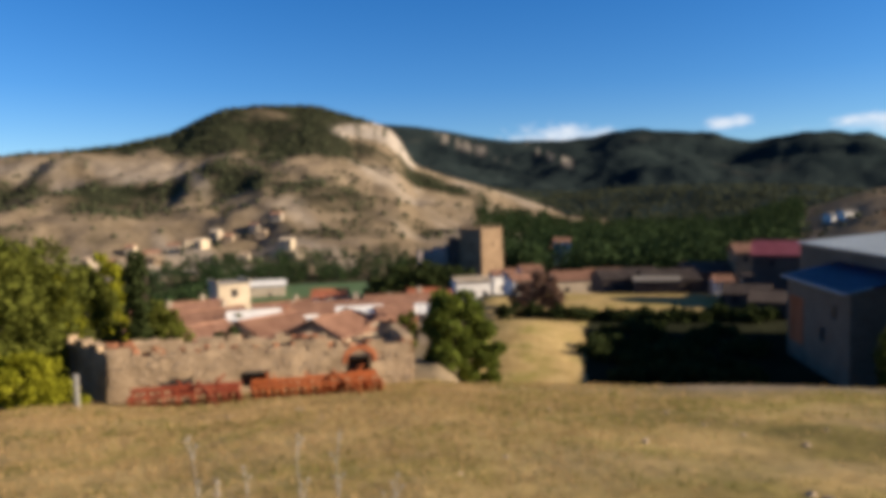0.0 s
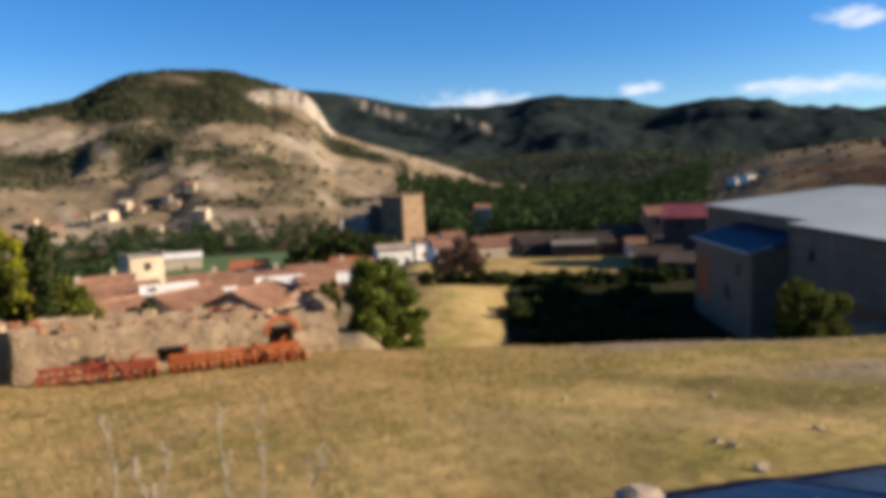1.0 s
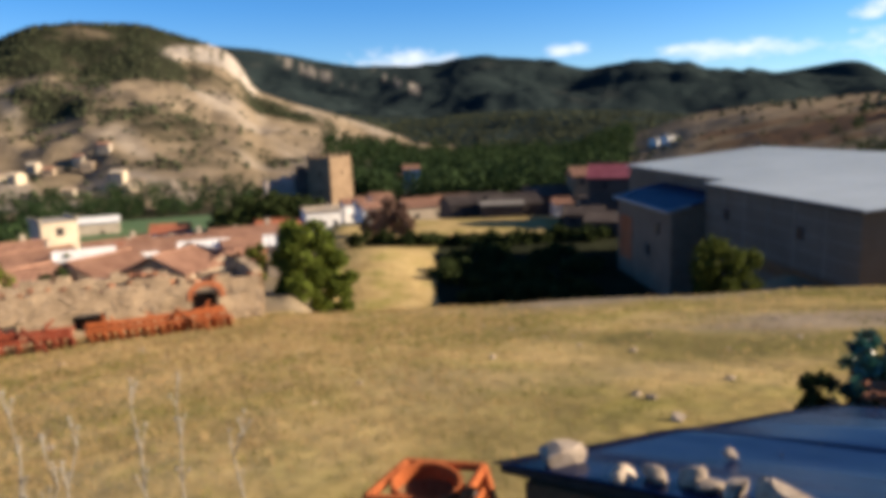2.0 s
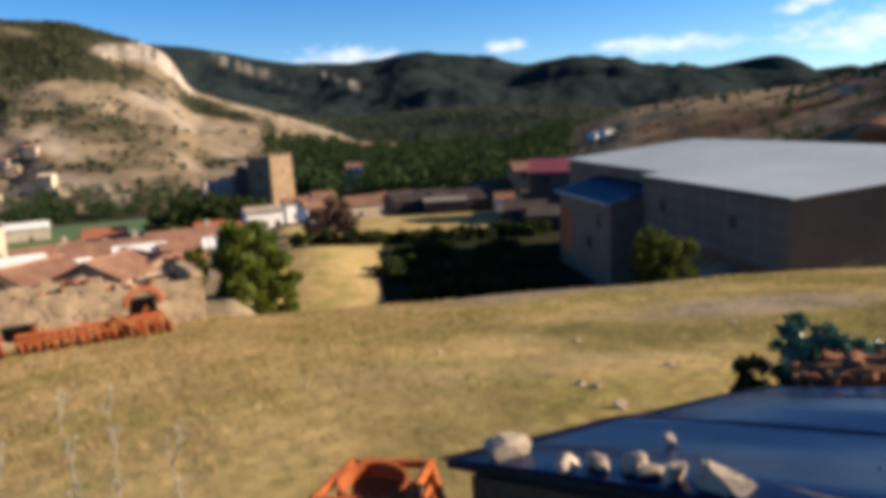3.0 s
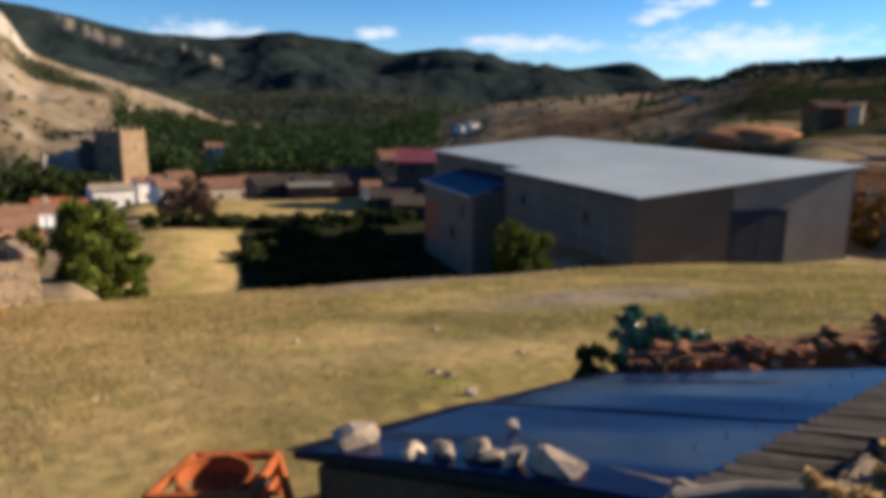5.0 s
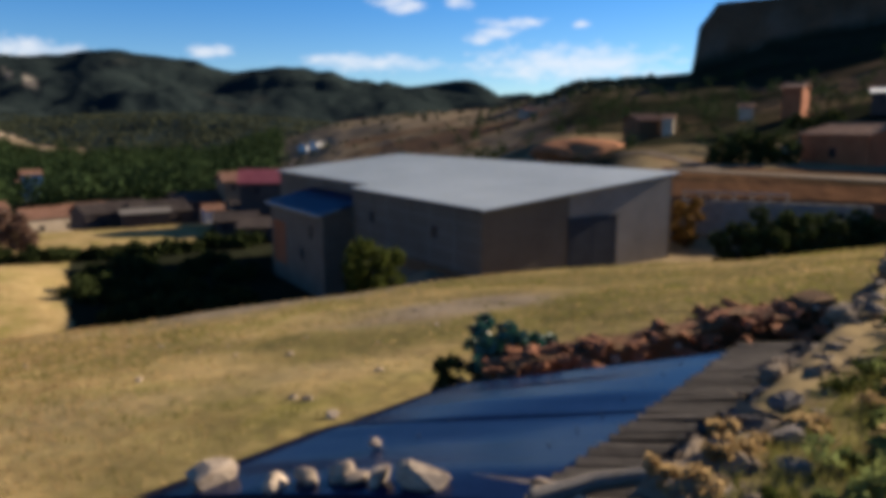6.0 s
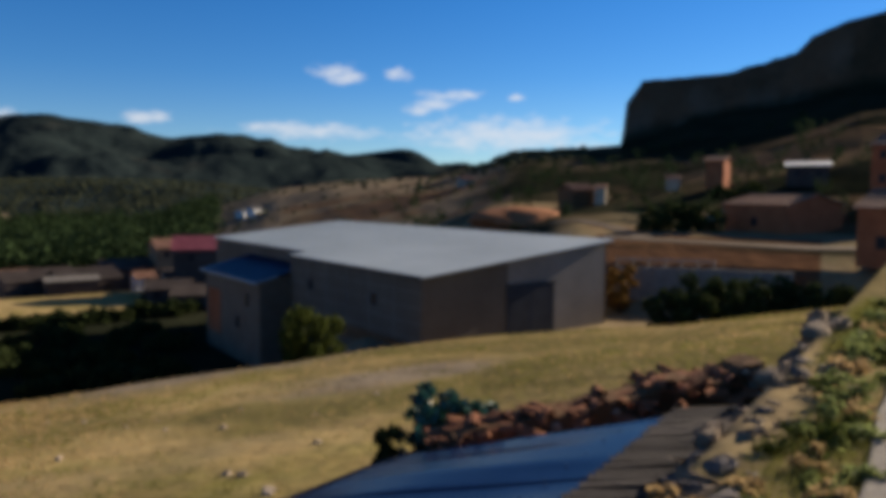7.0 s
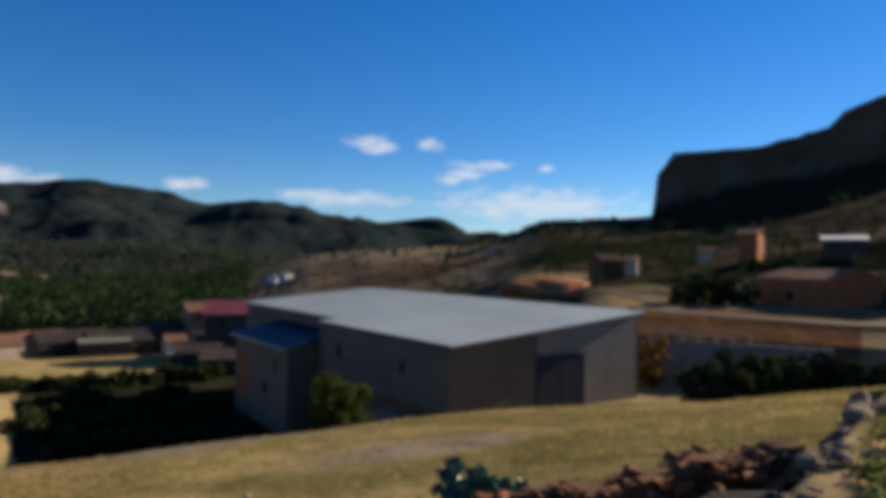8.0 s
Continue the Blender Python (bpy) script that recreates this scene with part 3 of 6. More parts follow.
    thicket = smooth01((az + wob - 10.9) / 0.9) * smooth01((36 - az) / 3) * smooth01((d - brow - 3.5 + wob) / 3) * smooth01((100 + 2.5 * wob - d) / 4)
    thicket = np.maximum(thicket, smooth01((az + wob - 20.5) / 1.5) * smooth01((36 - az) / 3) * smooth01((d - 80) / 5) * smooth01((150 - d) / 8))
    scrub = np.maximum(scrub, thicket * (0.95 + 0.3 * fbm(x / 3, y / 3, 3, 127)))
    # far ranges and valley step take the haze-blue wood colour
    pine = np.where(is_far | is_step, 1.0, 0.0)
    olive = olive * (1 - np.clip(bare, 0, 1))
    red = np.where((az > 57) & (az < 73) & (d > 71) & (d < 90), 0.9, 0.0) + np.where(is_crag, np.where(d > 446, 0.8, 0.45), 0.0) + np.where((az > 32) & ~is_crag & (d > 90) & (d < 420), smooth01((fbm(x / 26, y / 26, 4, 111) + 0.02) / 0.15) * 0.6, 0.0)
    scrub = np.where((az > 57) & (az < 73) & (d > 71) & (d < 78), 0.25, scrub)
    return z, np.clip(grass, 0, 1), np.clip(scrub, 0, 1.2), np.clip(rock, 0, 1), np.clip(bare, 0, 1), red, np.clip(olive, 0, 0.9), pine


def height(x, y):
    return float(land(np.array([x]), np.array([y]))[0][0])


def polar(az, d):
    return d * math.sin(radians(az)), d * math.cos(radians(az))


def make_ground():
    azs = np.concatenate([np.arange(-40, 80, 0.2), np.arange(80, 320, 2.0)])
    ds = np.concatenate([[0.0], np.arange(0.6, 12, 0.25), np.arange(12, 64, 0.5), 64 * 1.0125 ** np.arange(0, 345)])
    ds = ds[ds < 4700]
    a, d = np.meshgrid(np.radians(azs), ds, indexing="ij")
    x, y = d * np.sin(a), d * np.cos(a)
    z, grass, scrub, rock, bare, red, olive, pine = land(x, y)
    n, k = len(azs), len(ds)
    i, j = np.meshgrid(np.arange(n), np.arange(k - 1), indexing="ij")
    i2 = (i + 1) % n
    faces = np.stack([i * k + j, i * k + j + 1, i2 * k + j + 1, i2 * k + j], -1).reshape(-1, 4)
    ob = from_arrays("ground", np.stack([x, y, z], -1).reshape(-1, 3), faces, M["ground"], smooth=True)
    for name, values in (("grass", grass), ("scrub", scrub), ("rock", rock), ("bare", bare), ("red", red), ("olive", olive), ("pine", pine)):
        at = ob.data.attributes.new(name, "FLOAT", "POINT")
        at.data.foreach_set("value", values.ravel().astype(np.float32))
    return tagged(ob, "dry grass hillside falling to a valley, tan scrub hills and dark wooded ranges", "ground", kind="structure")


make_ground()


# ---- the warehouse ----
def warehouse():
    w = thing("warehouse", 32.7, 35.1, -9.6, -8.0, "large grey panel warehouse with a pale metal roof on the slope", "warehouse")
    # local: x along the gable (to the back right), y along the long wall, z up from the yard
    eave, high, wide, front, back, inset = 5.5, 7.3, 18.9, 21.0, 26.0, 2.0

    def top(x):
        return eave + (high - eave) * x / wide
    th = 0.25
    part("long_wall", box((th, front, eave + 3), pose(th / 2, front / 2, eave / 2 - 1.5)), M["panel"], w)
    part("long_wall", box((th, back, top(inset) + 5), pose(inset + th / 2, front + back / 2, top(inset) / 2 - 2.5)), M["panel"], w)
    part("step_wall", box((inset - th, th, eave + 4), pose(inset / 2 + th / 2, front - th / 2, eave / 2 - 2)), M["panel"], w)
    part("rear_wall", box((th, front + back - 0.02, high), pose(wide - th / 2, (front + back) / 2, high / 2)), M["panel"], w)

    def gable(x0, x1, y, z0, mat, name):
        bm = bmesh.new()
        ring = [(x0, z0(x0)), (x1, z0(x1)), (x1, top(x1)), (x0, top(x0))]
        a = [bm.verts.new((px, y, pz)) for px, pz in ring]
        b = [bm.verts.new((px, y + th, pz)) for px, pz in ring]
        bm.faces.new(a)
        bm.faces.new(b[::-1])
        for i in range(4):
            bm.faces.new((a[i], b[i], b[(i + 1) % 4], a[(i + 1) % 4]))
        bmesh.ops.recalc_face_normals(bm, faces=bm.faces[:])
        part(name, bm, mat, w)
    d0, d1, dh = 7.9, 12.6, 4.3
    gable(th, d0, 0, lambda x: 0.0, M["panel"], "gable_wall")
    gable(d0, d1, 0, lambda x: dh, M["panel_pale"], "gable_wall")
    gable(d1, wide - th, 0, lambda x: 0.0, M["panel_pale"], "gable_wall")
    gable(inset + th, wide - th, front + back - th, lambda x: 0.0, M["panel"], "gable_wall")
    door = part("sliding_door", box((d1 - d0 + 0.3, 0.08, dh), pose((d0 + d1) / 2, -0.06, dh / 2), 0.02), M["door_metal"], w, "dark blue-grey metal sliding door")
    for i in range(3):
        part("door_rib", box((0.05, 0.006, dh - 0.2), pose(d0 + 0.25 + i * 2.1, -0.102, dh / 2)), M["door_metal"], door)
    part("door_rail", box((5.2, 0.1, 0.1), pose(d0 + 2.4, -0.08, dh + 0.08)), M["door_metal"], w)
    for yy in (6.3, 17.0):
        f = part("window", box((0.08, 0.9, 0.9), pose(-0.02, yy, 3.3), 0.01), M["door_metal"], w, "small dark square window")
        part("pane", box((0.02, 0.72, 0.72), pose(-0.066, yy, 3.3)), M["glass_dark"], f)
    for yy in np.arange(3.5, 21, 3.5):
        part("panel_joint", box((0.03, 0.06, eave - 0.1), pose(-0.012, yy, eave / 2)), M["panel_pale"], w)
    for zz in (1.1, 2.2, 3.3, 4.4):
        part("course_joint", box((0.02, front - 0.1, 0.03), pose(-0.008, front / 2, zz)), M["panel_pale"], w)
    part("plinth", box((0.12, front, 0.9), pose(-0.06, front / 2, 0.25)), M["adobe"], w, "red-brown earth-stained plinth")
    # the roof: one pitch, ribs down the slope
    o = 0.25
    roof = part("roof", slab([(-o, -0.6, top(-o) + 0.16), (wide + o, -0.6, top(wide + o) + 0.16), (wide + o, front, top(wide + o) + 0.16), (-o, front, top(-o) + 0.16)], 0.12), M["roof_metal"], w, "pale grey sheet-metal roof")
    slab_b = slab([(inset - o, front, top(inset - o) + 0.16), (wide + o, front, top(wide + o) + 0.16), (wide + o, front + back + o, top(wide + o) + 0.16), (inset - o, front + back + o, top(inset - o) + 0.16)], 0.12)
    part("roof", slab_b, M["roof_metal"], w, "pale grey sheet-metal roof")
    tilt = -math.degrees(math.atan((high - eave) / wide))
    for i in range(46):
        yy = 0.2 + i * 1.02
        x0 = -o if yy < front else inset - o
        ln = (wide + o - x0) / math.cos(radians(tilt))
        part("rib", box((ln, 0.06, 0.05), pose((x0 + wide + o) / 2, yy, top((x0 + wide + o) / 2) + 0.185, 0, tilt, 0)), M["roof_metal"], roof)
    part("gutter", box((0.16, front + 0.4, 0.16), pose(-o - 0.05, front / 2, eave + 0.02), 0.03), M["door_metal"], w)
    # the tall annex with the blue roof
    ax0, ax1, ay0, ay1, foot = -2.9, inset, 21.4, 36.0, -6.5
    az0, az1 = 3.15, 4.35
    part("annex_wall", box((th, ay1 - ay0, az0 - foot), pose(ax0 + th / 2, (ay0 + ay1) / 2, (az0 + foot) / 2)), M["annex"], w)
    for yy in (ay0, ay1 - th):
        bm = bmesh.new()
        ring = [(ax0 + th, foot), (ax1, foot), (ax1, az1 - 0.02), (ax0 + th, az0 + 0.05)]
        a = [bm.verts.new((px, yy, pz)) for px, pz in ring]
        b = [bm.verts.new((px, yy + th, pz)) for px, pz in ring]
        bm.faces.new(a)
        bm.faces.new(b[::-1])
        for i in range(4):
            bm.faces.new((a[i], b[i], b[(i + 1) % 4], a[(i + 1) % 4]))
        bmesh.ops.recalc_face_normals(bm, faces=bm.faces[:])
        part("annex_wall", bm, M["annex"], w)
    blue = part("annex_roof", slab([(ax0 - 0.5, ay0 - 0.3, az0), (ax1, ay0 - 0.3, az1 + 0.15), (ax1, ay1 + 0.3, az1 + 0.15), (ax0 - 0.5, ay1 + 0.3, az0)], 0.1), M["blue_roof"], w, "blue sheet-metal roof")
    # pale strips added for the highlight on the roof sheet's edge
    part("flashing", box((0.12, ay1 - ay0 + 0.6, 0.16), pose(ax0 - 0.53, (ay0 + ay1) / 2, az0 - 0.03), 0.02), M["roof_metal"], w, "pale strip standing in for the highlight along the eave")
    part("flashing", rod((ax0 - 0.5, ay0 - 0.33, az0 - 0.03), (ax0 + 1.6, ay0 - 0.33, az0 + 0.48), 0.07, sides=6), M["roof_metal"], w)
    for i in range(15):
        yy = ay0 + i
        part("rib", rod((ax0 - 0.5, yy, az0 + 0.02), (ax1, yy, az1 + 0.17), 0.035, sides=6), M["blue_roof"], blue)
    for yy, zz in ((24.5, 1.2), (27.0, -1.2)):
        f = part("window", box((0.08, 1.0, 1.2), pose(ax0 - 0.02, yy, zz), 0.01), M["door_metal"], w)
        part("pane", box((0.02, 0.8, 1.0), pose(ax0 - 0.066, yy, zz)), M["glass_dark"], f)
    part("brick_panel", box((0.06, 3.6, 4.5), pose(ax0 - 0.03, 33.5, -0.9)), M["brick_house"], w, "bare orange brick infill")
    return w


warehouse()


# ---- plants ----
def leaf_cards(rng, centres, radii, count, size):
    """Small pointed leaf quads scattered through balls; most of them near the balls' skin."""
    centres, radii = np.asarray(centres, dtype=float), np.asarray(radii, dtype=float)
    share = radii ** 2 / np.sum(radii ** 2)
    pick = rng.choice(len(centres), count, p=share)
    v = rng.normal(size=(count, 3))
    v /= np.linalg.norm(v, axis=1)[:, None]
    r = radii[pick] * rng.uniform(0.25, 1.0, count) ** 0.45 * rng.uniform(0.85, 1.12, count)
    p = centres[pick] + v * r[:, None] * np.array([1, 1, 0.85])
    a = rng.normal(size=(count, 3)) + v * 0.6
    a /= np.linalg.norm(a, axis=1)[:, None]
    b = np.cross(a, rng.normal(size=(count, 3)))
    b /= np.linalg.norm(b, axis=1)[:, None]
    s = size * rng.uniform(0.6, 1.4, count)[:, None]
    verts = np.stack([p - a * s, p + b * s * 0.5, p + a * s, p - b * s * 0.5], 1).reshape(-1, 3)
    faces = np.arange(count * 4).reshape(-1, 4)
    return verts, faces


def tree(name, x, y, h, spread, mat, label, seed, trunk=0.16, leaves=5000, leaf=0.16, crown_from=0.3, clumps=16, category="tree", z=None, columnar=False):
    rng = np.random.default_rng(seed)
    base = height(x, y) if z is None else z
    t = thing(name, x, y, base - 0.1, 0, label, category)
    wood = bmesh.new()
    top = Vector((rng.uniform(-0.1, 0.1) * h, rng.uniform(-0.1, 0.1) * h, h * (0.95 if columnar else 0.72)))
    rod((0, 0, 0), top * 0.5, trunk, wood, 8, trunk * 0.7)
    rod(top * 0.5, top, trunk * 0.7, wood, 8, trunk * 0.2)
    centres, radii = [], []
    for i in range(clumps):
        f = (i + 0.5) / clumps
        up = crown_from + (1 - crown_from) * f
        if columnar:
            reach = spread * math.sin(min(1.0, (1 - f) * 1.25 + 0.08) * math.pi / 2) * rng.uniform(0.1, 0.55)
        else:
            reach = spread * math.sqrt(max(0.03, 1 - ((up - 0.55) / 0.55) ** 2)) * rng.uniform(0.35, 0.9)
        ang = i * 2.4 + rng.uniform(-0.5, 0.5)
        c = Vector((math.cos(ang) * reach, math.sin(ang) * reach, h * up * rng.uniform(0.92, 1.0)))
        centres.append(c)
        radii.append(spread * (0.45 if columnar else rng.uniform(0.24, 0.48)))
        rod(top * min(0.95, up * 0.75), c, trunk * 0.28, wood, 5, trunk * 0.06)
    part("trunk", wood, M["bark"], t)
    v, f = leaf_cards(rng, centres, radii, leaves, leaf)
    from_arrays("crown", v, f, M[mat], t)
    return t


def tree_at(az, d, *rest, **more):
    return tree(more.pop("name", "tree"), *polar(az, d), *rest, **more)


def make_trees():
    tree_at(-30.8, 44, 8.8, 3.6, "leaf", "tall broadleaf tree with green and yellowing leaves", 1, leaves=9000, leaf=0.2, clumps=26, crown_from=0.12)
    tree_at(-27.6, 49, 8.0, 2.6, "leaf", "green broadleaf tree beside the ruin", 2, leaves=6000, leaf=0.2, clumps=20, crown_from=0.12)
    tree_at(-25.6, 52, 8.9, 1.5, "leaf_yellow", "slender tree with yellow autumn leaves", 3, leaves=2600, leaf=0.18, crown_from=0.35)
    tree_at(-33.5, 42, 9.0, 3.6, "leaf", "tall broadleaf tree with dense green crown", 4, leaves=7000, leaf=0.2, clumps=20, crown_from=0.15)
    tree_at(-23.6, 46, 8.6, 1.35, "leaf_dark", "dark columnar cypress beside the houses", 5, leaves=6000, leaf=0.14, columnar=True, crown_from=0.04, clumps=22, name="cypress")
    tree_at(-21.9, 47, 5.2, 1.9, "leaf", "low green tree behind the ruined wall", 6, leaves=3500, leaf=0.18, crown_from=0.15)
    tree_at(-29.2, 45, 7.6, 1.7, "leaf_yellow", "tree with yellow-green leaves in the sun", 7, leaves=3000, leaf=0.2, crown_from=0.45)
    tree_at(-31.2, 33.5, 2.4, 1.5, "leaf_yellow", "bright yellow-green bush at the field's edge", 8, leaves=4500, leaf=0.12, crown_from=0.05, name="bush", category="bush")
    tree_at(-29.0, 36.5, 1.7, 1.0, "leaf_yellow", "small yellow-green bush by the white post", 9, leaves=2500, leaf=0.12, crown_from=0.05, name="bush", category="bush")
    tree_at(0.4, 50, 5.9, 2.2, "leaf_bright", "round green tree beyond the ruin", 10, leaves=6000, leaf=0.2, clumps=18, crown_from=0.08)
    tree_at(2.6, 51, 6.0, 1.9, "leaf_bright", "round green tree beside the sunlit bank", 11, leaves=6500, leaf=0.2, clumps=20, crown_from=0.08)
    tree_at(33.9, 43.5, 3.6, 1.9, "leaf_mid", "rounded green bush against the warehouse wall", 12, leaves=6000, leaf=0.13, crown_from=0.05, clumps=18, name="bush", category="bush", z=-9.2)
    tree_at(8.0, 104, 6.0, 2.6, "leaf_brown", "reddish-brown tree with withered leaves", 13, leaves=3500, leaf=0.25, crown_from=0.2)
    tree_at(6.6, 112, 3.8, 2.2, "leaf_brown", "low reddish-brown thicket in the meadow", 14, leaves=2500, leaf=0.25, crown_from=0.1, name="thicket", category="bush")
    for i, (az, d, r) in enumerate(((4.9, 96, 1.6), (6.2, 98, 1.8), (7.4, 97, 1.7), (9.3, 96, 1.5))):
        tree_at(az, d, 2.0, r, "leaf_dark", "low dark hedge bush in the meadow", 20 + i, leaves=1300, leaf=0.2, crown_from=0.05, clumps=8, name="hedge_bush", category="bush")
    # dark bushes added where the hollow and upper meadow lie in shade
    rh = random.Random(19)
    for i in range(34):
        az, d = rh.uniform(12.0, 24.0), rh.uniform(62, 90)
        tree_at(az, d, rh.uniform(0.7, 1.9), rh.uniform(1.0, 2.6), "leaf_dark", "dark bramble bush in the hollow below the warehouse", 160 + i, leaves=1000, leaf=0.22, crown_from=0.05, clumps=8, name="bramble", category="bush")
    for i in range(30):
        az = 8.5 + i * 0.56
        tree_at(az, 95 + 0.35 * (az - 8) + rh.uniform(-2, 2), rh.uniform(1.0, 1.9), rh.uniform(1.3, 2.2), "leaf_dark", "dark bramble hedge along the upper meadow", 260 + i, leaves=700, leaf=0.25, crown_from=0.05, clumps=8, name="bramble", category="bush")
    tree_at(58.9, 65.5, 4.2, 1.6, "leaf_orange", "small tree with dry orange leaves beside the warehouse", 30, leaves=3000, leaf=0.16, crown_from=0.15)
    for i in range(9):
        tree_at(62.8 + i * 1.75, 57 + (i % 3) * 2.2, 4.9 - 0.25 * (i % 3) - (1.2 if i == 0 else 0), 2.3, "leaf_dark", "dense dark green bush in the shade of the hill", 40 + i, leaves=2600, leaf=0.2,
                crown_from=0.05, clumps=12, name="bush", category="bush", z=height(*polar(62.2 + i * 1.75, 57)) - 0.3)
    # the shade under the tower is put into these trees' dark leaves
    for i in range(34):
        az, d = -5.6 + (i * 0.61) % 7.4, 160 + (i * 7) % 26
        x, y = polar(az, d)
        top = EYE + d * math.tan(radians(float(np.interp(az, [-5.8, -3.6, -2.2, -0.6, 1.8], [-6.2, -4.7, -4.1, -4.7, -5.2]) - 0.3 * (i % 3))))
        tree_at(az, d, max(3.0, top - height(x, y)), 3.2, "leaf_dark", "dark evergreen tree below the castle tower", 60 + i, leaves=900, leaf=0.45, crown_from=0.05, clumps=10)


def village_trees():
    rng = random.Random(8)
    for i in range(14):
        az, d = rng.uniform(-22, -3), rng.uniform(58, 125)
        tree_at(az, d, rng.uniform(2.6, 4.2), rng.uniform(1.0, 1.7), rng.choice(["leaf", "leaf_dark"]), "small garden tree between the village houses", 90 + i, leaves=900, leaf=0.2, crown_from=0.15, clumps=9)


make_trees()
village_trees()


def make_woods():
    rng = np.random.default_rng(5)
    verts, faces, n = [], [], 0
    spots = []
    while len(spots) < 1500:
        az, d = rng.uniform(3, 30), rng.uniform(205, 680)
        if rng.uniform() < 0.55 + 0.45 * smooth01((az - 5) / 4) and not (az > 24 and d < 260) and not (8.2 < az < 10.4 and d < 312) and not (az > 26.8 and d > 240):
            spots.append((az, d, rng.uniform(6, 13)))
    for _ in range(170):
        spots.append((rng.uniform(-25, -3), rng.uniform(248, 330), rng.uniform(4, 8)))
    for _ in range(60):
        spots.append((rng.uniform(-24, -17), rng.uniform(130, 230), rng.uniform(4, 8)))
    for _ in range(140):
        spots.append((rng.uniform(36, 75), rng.uniform(150, 330), rng.uniform(2, 4.5)))
    for _ in range(70):
        spots.append((rng.uniform(50, 76), rng.uniform(106, 175), rng.uniform(1.2, 3.0)))
    az, d = np.radians([s[0] for s in spots]), np.array([s[1] for s in spots])
    xs, ys = d * np.sin(az), d * np.cos(az)
    zs = land(xs, ys)[0]
    for x, y, z, (_, dd, h) in zip(xs, ys, zs, spots):
        c = [(x + rng.normal() * h * 0.16, y + rng.normal() * h * 0.16, z + h * (0.2 + 0.65 * k / 6)) for k in range(7)]
        v, f = leaf_cards(rng, c, [h * rng.uniform(0.2, 0.34) for _ in c], 95, 0.085 * h)
        verts.append(v)
        faces.append(f + n)
        n += len(v)
    ob = from_arrays("woodland", np.concatenate(verts), np.concatenate(faces), M["leaf_wood"])
    tagged(ob, "dense dark green woodland along the valley floor", "woodland", kind="stuff")
    # scrub on the hills
    t = (1 + 5 ** 0.5) / 2
    ico = np.array([(-1, t, 0), (1, t, 0), (-1, -t, 0), (1, -t, 0), (0, -1, t), (0, 1, t), (0, -1, -t), (0, 1, -t), (t, 0, -1), (t, 0, 1), (-t, 0, -1), (-t, 0, 1)]) / 1.9
    tri = np.array([(0, 11, 5), (0, 5, 1), (0, 1, 7), (0, 7, 10), (0, 10, 11), (1, 5, 9), (5, 11, 4), (11, 10, 2), (10, 7, 6), (7, 1, 8),
                    (3, 9, 4), (3, 4, 2), (3, 2, 6), (3, 6, 8), (3, 8, 9), (4, 9, 5), (2, 4, 11), (6, 2, 10), (8, 6, 7), (9, 8, 1)])
    az, d = np.radians(rng.uniform(-36, 56, 52000)), rng.uniform(330, 1150, 52000)
    x, y = d * np.sin(az), d * np.cos(az)
    z, _, scrub, rock = land(x, y)[:4]
    keep = rng.uniform(size=len(x)) < np.clip(1.25 * (scrub - 0.26), 0.02, 0.75) * (1 - rock)
    x, y, z = x[keep], y[keep], z[keep]
    r = rng.uniform(0.7, 2.1, len(x))
    v = ico[None] * r[:, None, None] * rng.uniform(0.65, 1.3, (len(x), 12, 3)) * np.array([1, 1, 0.8])
    v = v + np.stack([x, y, z + r * 0.35], -1)[:, None]
    f = tri[None] + (np.arange(len(x)) * 12)[:, None, None]
    ob = from_arrays("hill_scrub", v.reshape(-1, 3), f.reshape(-1, 3), M["scrub"])
    tagged(ob, "scattered dark juniper scrub on the tan hillsides", "scrub", kind="stuff")


make_woods()


